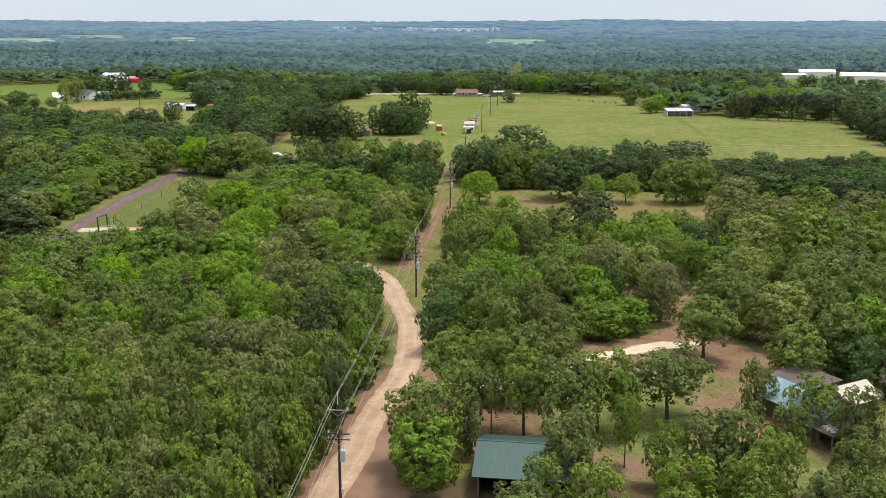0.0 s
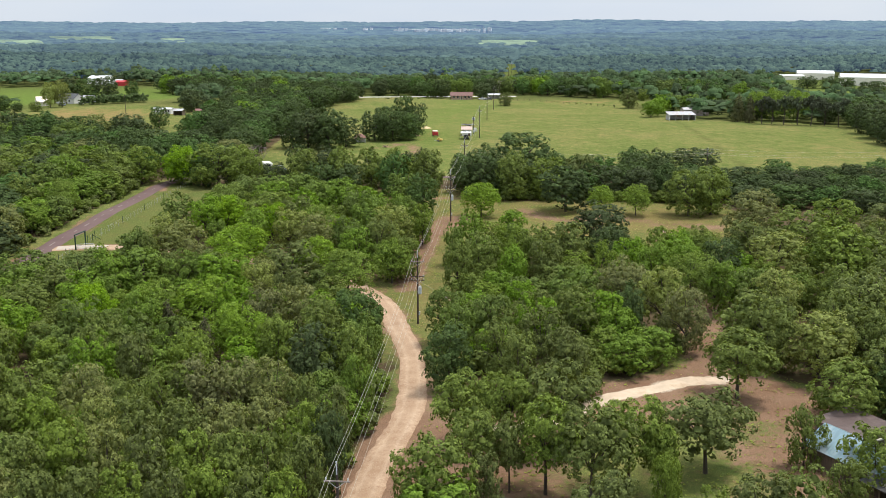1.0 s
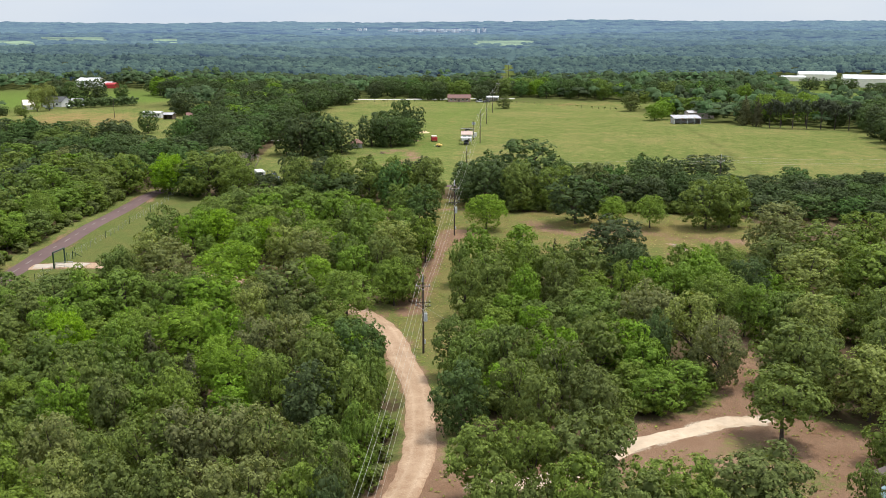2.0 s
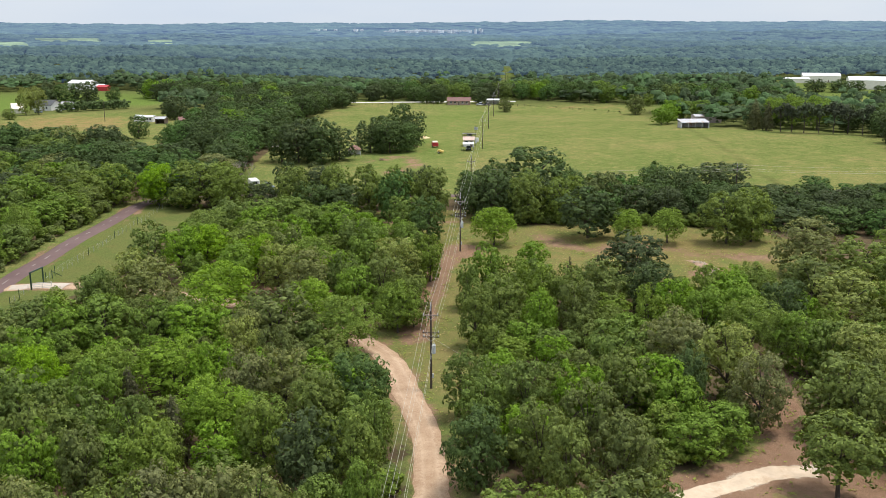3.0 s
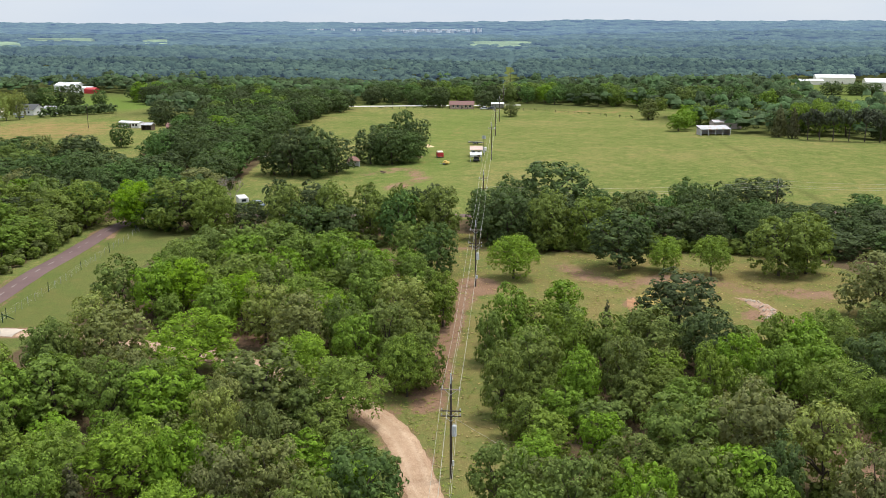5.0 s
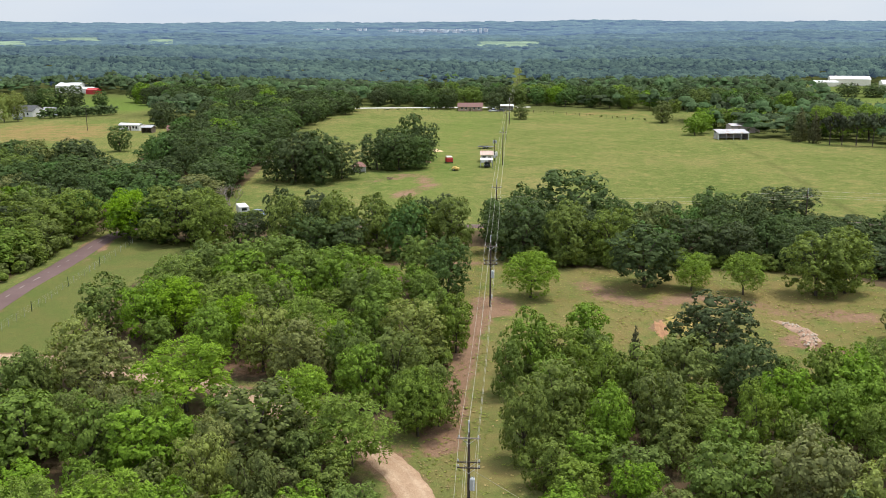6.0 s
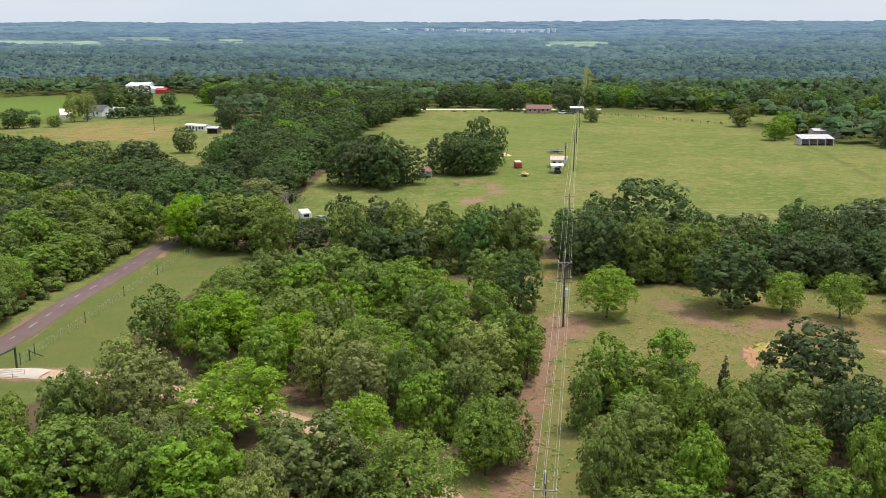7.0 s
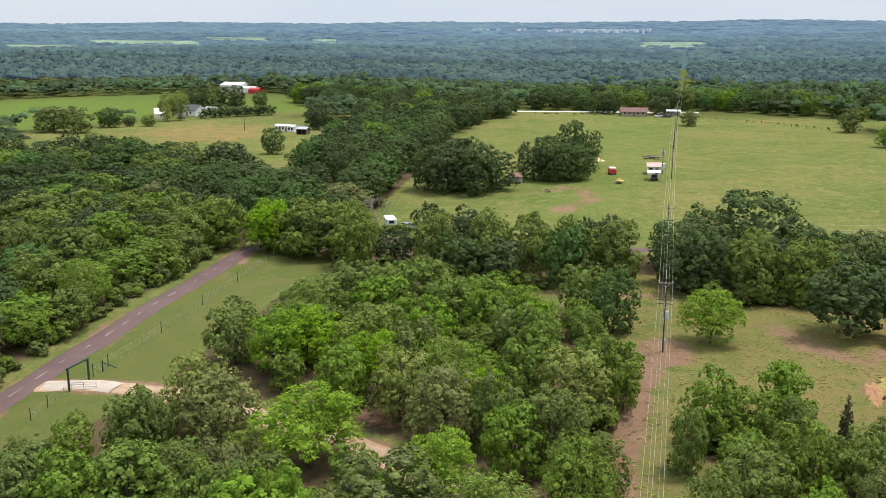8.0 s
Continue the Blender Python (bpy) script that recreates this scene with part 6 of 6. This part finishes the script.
# barns at the pasture edge
def open_shed(x, y, turn, lx, wy, front, back, bays, label):
    top = thing("open_shed", x, y, None, turn, label, "shed", "sheds of the pasture")
    part("roof", built(slope, -lx / 2 - 0.3, lx / 2 + 0.3, -wy / 2 - 0.4, front, wy / 2 + 0.3, back, 0.1), RUSTY_ROOF, top)
    part("back_wall", built(box, -lx / 2, lx / 2, wy / 2 - 0.12, wy / 2, -0.3, back - 0.15), RUSTY_ROOF, top)
    for s in (-1, 1):
        part("side_wall", built(box, *sorted((s * lx / 2, s * (lx / 2 - 0.1))), -wy / 2 + 0.2, wy / 2 - 0.13, -0.3, min(front, back) - 0.1), RUSTY_ROOF, top)
    for k in range(bays + 1):
        px = -lx / 2 + lx * k / bays
        part("post", built(box, px - 0.1, px + 0.1, -wy / 2 - 0.1, -wy / 2 + 0.1, -0.3, front + 0.05), TRIM, top)


open_shed(111.8, 461, 3, 12.0, 6.0, 2.5, 3.5, 4, "open-fronted tin shed with grey patched roof and pale posts")
gable_house("long_shed", 126.5, 492, 3, 12.5, 6, 2.9, 0.7, grainy("faded_pink_tin", (0.46, 0.39, 0.37), 0.7, 0.2, 0.8, 8, stain=(0.36, 0.27, 0.23)), RUSTY_ROOF, "long closed tin shed with faded pinkish walls", "shed", 0, 0.2, doors=(-3,))
gable_house("workshop", 311, 816, -16, 28, 20, 5.0, 1.7, CREAM_WALL, WHITE_ROOF, "pale metal workshop with shallow white roof", "warehouse", 1.2, 0.3, doors=(-6, 5))
gable_house("warehouse", 316, 734, -18, 34, 24, 6.2, 2.0, CREAM_WALL, WHITE_ROOF, "large pale metal warehouse with shallow white roof", "warehouse", 1.2, 0.3, doors=(-9, 8))
gable_house("store", 288, 806, -8, 18, 10, 3.0, 0.9, CREAM_WALL, WHITE_ROOF, "low pale store building beside the workshop", "warehouse", 0, 0.3)

# the homestead beyond the west field
gable_house("farmhouse", -217, 590, -18, 13, 9, 3.0, 2.4, WHITE_WALL, DARK_ROOF, "white farmhouse with grey gabled roof", "house", 0, 0.5, windows=(-4.5, -2.3, 3.5), doors=(1.2,))
gable_house("garage", -206, 592, -18, 7, 6, 2.7, 1.4, GREY_WALL, RUSTY_ROOF, "grey garage beside the farmhouse", "garage", 0, 0.3, windows=(1.5,), doors=(-1.4,))
gable_house("tent_shed", -226, 572, 30, 6, 8, 2.4, 2.6, CREAM_WALL, CREAM_ROOF, "tan canvas shed with steep roof", "shed", 0, 0.2)
mob = gable_house("mobile_home", -140.5, 513, -22, 11, 3.6, 2.5, 0.5, WHITE_WALL, WHITE_ROOF, "long white mobile home with small windows", "mobile home", 0, 0.15, windows=(-4.4, -2.6, -0.8, 2.6, 4.2), doors=(0.9,))
gable_house("field_shelter", -129.5, 501, -10, 4.6, 4.0, 2.4, 0.7, WOOD_WALL, RUSTY_ROOF, "small dark shelter with grey roof", "shelter", 0, 0.4, posts=3, open_front=True)
gable_house("small_barn", -116, 492, 20, 6, 5, 2.4, 1.3, BRICK_WALL, RED_ROOF, "small barn with dull pinkish roof", "barn", 0, 0.3, doors=(0.5,))
gable_house("arched_workshop", -256, 764, -14, 17, 13, 4.6, 1.9, WHITE_WALL, WHITE_ROOF, "white metal workshop with tall gable", "workshop", 1.0, 0.2, doors=(-3, 3))
gable_house("long_store", -243, 756, -14, 13, 8, 3.0, 1.0, WHITE_WALL, WHITE_ROOF, "low white store beside the workshop", "store", 0, 0.2)
gable_house("red_store", -235, 746, -14, 8, 6, 2.8, 1.0, RED_METAL, RED_METAL, "bright red metal store building", "store", 0, 0.2)
hedge_t = [(-203 + 29 * k / 27, 573 + 21 * k / 27) for k in range(28)]
Vh, Qh = [], []
base_n = 0
for k, (x, y) in enumerate(hedge_t):
    V, Q, _ = crown_arrays(300 + k, "far", 60, 0.8, 0.95, True)
    Vh.append(V * np.array([0.6, 0.6, 0.62]) + np.array([x, y, ground_z(x, y) - 0.3]))
    Qh.append(Q + base_n)
    base_n += len(V)
tagged(new("hedge", mesh_np("hedge", np.concatenate(Vh), np.concatenate(Qh), LEAF["d"])), "long clipped dark green hedge beside the farmhouse", "hedge")
car(-206, 578, 40, CAR_WHITE, "white car parked before the farmhouse", 1.2, group="cars of the farms")
car(-214, 570, 70, CAR_BLUE, "grey-blue car parked before the farmhouse", 1.2, group="cars of the farms")
yard_pole = thing("yard_pole", -160, 513, None, 0, "bare wooden pole in the field", "utility pole")
part("shaft", built(rod, (0, 0, -0.5), (0, 0, 10), 0.15, 0.1, 8), POLE_WOOD, yard_pole)

# the brick house at the far end of the pasture
gable_house("brick_house", 15, 612, -4, 13, 8, 2.4, 1.7, BRICK_WALL, RED_ROOF, "long low brick house with brown hipped roof", "house", 0, 0.5, windows=(-4.6, -2.2, 2.2, 4.6), doors=(0,))
gable_house("carport", 35, 612, -4, 7, 5, 2.6, 0.5, WHITE_WALL, WHITE_ROOF, "white carport with flat metal roof", "carport", 0, 0.2, posts=4, open_front=True)
car(27, 605, 80, CAR_WHITE, "white car parked by the brick house", 1.2, group="cars of the farms")
car(31, 604, 95, CAR_DARK, "dark car parked by the brick house", 1.2, group="cars of the farms")
strip("far_road", smooth([(-90, 628), (-60, 629), (-10, 631), (50, 633)]), 6.0, grainy("pale_concrete_road", (0.55, 0.53, 0.49), 0.9, 0.1, 0.3, 3), 0.25, "pale road passing behind the brick house", "road", 0.1, 8, 2)

strip("field_drive", smooth([(-74, 396.5), (-66, 398.8), (-57.5, 401.3), (-54, 402)]), 2.6, bpy.data.materials["pale_concrete_road"], 0.16, "short pale drive at the edge of the pasture", "dirt road", 0.2, 12, 4)

# caravan and truck behind the hedgerow
rv = thing("caravan", -54.5, 315.5, None, 20, "tall white caravan parked behind the trees", "caravan")
part("body", built(box, -1.25, 1.25, -2.6, 2.6, 0.6, 2.5, 0.15), WHITE_WALL, rv)
for wy in (-1.6, 0.2, 1.7):
    part("window", built(box, 1.24, 1.27, wy - 0.4, wy + 0.4, 1.5, 2.1), GLASS, rv)
part("end_window", built(box, -0.6, 0.6, -2.63, -2.59, 1.5, 2.1), GLASS, rv)
for wx in (-1.15, 1.15):
    for wy in (-0.5, 0.5):
        wheel(rv, wx, wy, 0.38)
car(-50.5, 313.5, 60, CAR_BLUE, "grey pickup parked beside the caravan", 1.3)


# ---- bare trees ----
def bare_tree(x, y, h, seed, label, mat):
    top = thing("bare_tree", x, y, None, 0, label, "tree", "bare trees")
    rng = random.Random(seed)
    trunk = built(rod, (0, 0, -0.4), (0.2, 0.1, h * 0.35), 0.16, 0.12, 7)
    part("trunk", trunk, mat, top)

    def fork(bm, p, d, length, r, depth):
        q = p + d * length
        rod(bm, p, q, r, r * 0.6, 5)
        if depth:
            for _ in range(3):
                e = (d + Vector((rng.uniform(-0.8, 0.8), rng.uniform(-0.8, 0.8), rng.uniform(-0.2, 0.5)))).normalized()
                fork(bm, q, e, length * rng.uniform(0.6, 0.85), r * 0.6, depth - 1)
    for _ in range(4):
        bm = bmesh.new()
        fork(bm, Vector((0.2, 0.1, h * 0.33)), Vector((rng.uniform(-0.7, 0.7), rng.uniform(-0.7, 0.7), 1)).normalized(), h * 0.22, 0.09, 3)
        part("branch", bm, mat, top)


PINK_WOOD = grainy("reddish_dead_wood", (0.30, 0.20, 0.18), 0.95, 0.3, 2, 14)
bare_tree(-55.0, 303.5, 11, 3, "leafless grey tree among the hedgerow", BARE_WOOD)
bare_tree(71.0, 164, 10, 4, "dead tree with reddish bare twigs", PINK_WOOD)
bare_tree(53.5, 108, 8, 5, "pale dead tree beside the ranch house", BARE_WOOD)

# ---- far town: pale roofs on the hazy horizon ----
# pale roofs emit a little blue, painting the haze in front of the town
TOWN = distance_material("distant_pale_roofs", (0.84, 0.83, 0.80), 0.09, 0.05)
rng_t = random.Random(17)


def distant_building(x, y, wide, deep, top):
    d = thing("distant_building", x, y, None, rng_t.uniform(-10, 10), "pale flat-roofed building far off in the town", "building", "roofs of the far town")
    high = top - ground_z(x, y)
    bm = built(box, -wide / 2, wide / 2, -deep / 2, deep / 2, -1, high)
    box(bm, -wide * 0.3, -wide * 0.1, -deep * 0.2, deep * 0.2, high - 0.1, high + 0.9)
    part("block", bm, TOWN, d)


for k in range(24):
    distant_building(-74 + 204 * (k + rng_t.uniform(0.1, 0.9)) / 24, 3000 + rng_t.uniform(-60, 60), rng_t.uniform(9, 24), 40, rng_t.uniform(20.5, 23.5))
for x, wide, top in ((-640, 14, 25), (-618, 9, 24.5), (-450, 26, 19.5), (-395, 34, 20), (-338, 12, 26), (-322, 16, 26.5), (-300, 8, 27), (-268, 10, 27), (-208, 12, 27), (-190, 9, 27.5), (-112, 20, 22), (-100, 18, 27), (-84, 10, 26), (150, 8, 27), (166, 7, 27.5)):
    distant_building(x, 3000, wide, 30, top - 1.5)

# ---- the clearing: a scummy pond with an orange bank, and a bank of pale rubble ----
SCUM = grainy("pond_scum", (0.33, 0.25, 0.085), 0.8, 0.35, 0.9, 5, stain=(0.22, 0.19, 0.06), spec=0.05)
ORANGE_SOIL = grainy("orange_clay", (0.36, 0.19, 0.10), 0.95, 0.35, 0.9, 5, relief=0.8, stain=(0.27, 0.18, 0.09))
PINK_RUBBLE = grainy("pinkish_rubble", (0.36, 0.24, 0.17), 0.95, 0.35, 1.1, 5, relief=0.9, stain=(0.24, 0.13, 0.08))
STONE = grainy("pale_stone", (0.46, 0.38, 0.30), 0.9, 0.3, 3, 14)


def heap(name, cx, cy, rx, ry, high, turn, mat, label, category, seed, flat=False, bend=0.0):
    """A low uneven sheet of soil, highest in its middle."""
    rng = np.random.RandomState(seed)
    n, rings = 48, 6
    ca, sa = math.cos(math.radians(turn)), math.sin(math.radians(turn))
    wob = 1 + 0.35 * np.convolve(rng.uniform(-1, 1, n + 6), np.ones(7) / 7, "valid") + 0.22 * rng.uniform(-1, 1, n)
    vs, qs = [], []
    for r in range(rings + 1):
        u = r / rings
        for k in range(n):
            a = 6.2832 * k / n
            x, y = rx * u * wob[k] * math.cos(a), ry * u * wob[k] * math.sin(a)
            y += bend * (x / rx) ** 2
            X, Y = cx + x * ca - y * sa, cy + x * sa + y * ca
            z = float(lie(X, Y) + near_relief(X, Y)) + (0.06 if flat else high * (1 - u * u) * (0.75 + 0.5 * rng.uniform()) - 0.12 * u + 0.03)
            vs.append((X - cx, Y - cy, z))
    for r in range(rings):
        for k in range(n):
            k2 = (k + 1) % n
            qs.append((r * n + k, (r + 1) * n + k, (r + 1) * n + k2, r * n + k2))
    ob = new(name, mesh_np(name, vs, qs, mat, soft=True))
    ob.location = (cx, cy, 0)
    return tagged(ob, label, category)


heap("pond", 31.4, 226.0, 2.9, 4.2, 0, -20, SCUM, "small pond covered with yellow-green scum", "pond", 3, True)
heap("clay_bank", 28.0, 224.2, 1.3, 4.2, 0.25, -8, ORANGE_SOIL, "bare orange clay bank beside the pond", "soil bank", 4)
bank = heap("rubble_bank", 50.0, 221.5, 6.5, 1.7, 0.5, 90, PINK_RUBBLE, "curved bank of pinkish soil and pale rubble", "rubble bank", 5, False, 2.4)
rng_r = random.Random(8)
stone_me = None
for k in range(60):
    u = rng_r.uniform(-5.6, 5.6)
    w = rng_r.uniform(-1.0, 1.0) + 2.4 * (u / 6.5) ** 2
    x, y = 50 - w, 221.5 + u
    if stone_me is None:
        bm = bmesh.new()
        bmesh.ops.create_icosphere(bm, subdivisions=1, radius=0.3)
        for v in bm.verts:
            v.co *= rng_r.uniform(0.7, 1.25)
            v.co.z *= 0.7
        stone_me = bpy.data.meshes.new("stone")
        bm.to_mesh(stone_me)
        bm.free()
        stone_me.materials.append(STONE)
    ob = new("stone", stone_me)
    ob.parent = bank
    e = 0.35 * max(0.0, 1 - (u / 6) ** 2 - ((w - 2.4 * (u / 6.5) ** 2) / 1.7) ** 2)
    ob.matrix_basis = Matrix.LocRotScale((x - 50, y - 221.5, float(lie(x, y) + near_relief(x, y)) + e + 0.1), Euler((rng_r.random(), rng_r.random(), rng_r.uniform(0, 6))), (rng_r.uniform(0.4, 1.1),) * 3)

# ---- low brush and a post fence along the far edge of the pasture ----
EDGE_FENCE = [(-40, 613), (8, 612), (21, 603), (52, 597), (79, 571), (100, 545)]
edge_fence = thing("pasture_fence", -40, 613, 0, 0, "far wire fence on grey wooden posts", "fence")
last_top = None
for (xa, ya), (xb, yb) in zip(EDGE_FENCE, EDGE_FENCE[1:]):
    n = max(1, round(math.hypot(xb - xa, yb - ya) / 4.0))
    for k in range(n):
        x, y = xa + (xb - xa) * k / n, ya + (yb - ya) * k / n
        z = ground_z(x, y)
        part("post", built(rod, (x + 40, y - 613, z - 0.3), (x + 40, y - 613, z + 1.35), 0.10, 0.09, 6), POLE_WOOD, edge_fence)
        if last_top:
            part("strand", built(rod, last_top, (x + 40, y - 613, z + 1.15), 0.012, 0.012, 4), POLE_WOOD, edge_fence)
        last_top = (x + 40, y - 613, z + 1.15)
plant("b", [(x + random.Random(int(x * 7)).uniform(-2, 2), float(np.interp(x, [-40, 8, 52, 79, 112], [617, 616, 603, 577, 545])), 0.9 + 0.4 * math.sin(x), 1.1 + 0.4 * math.cos(x * 2)) for x in np.arange(-30, 112, 6.5)])
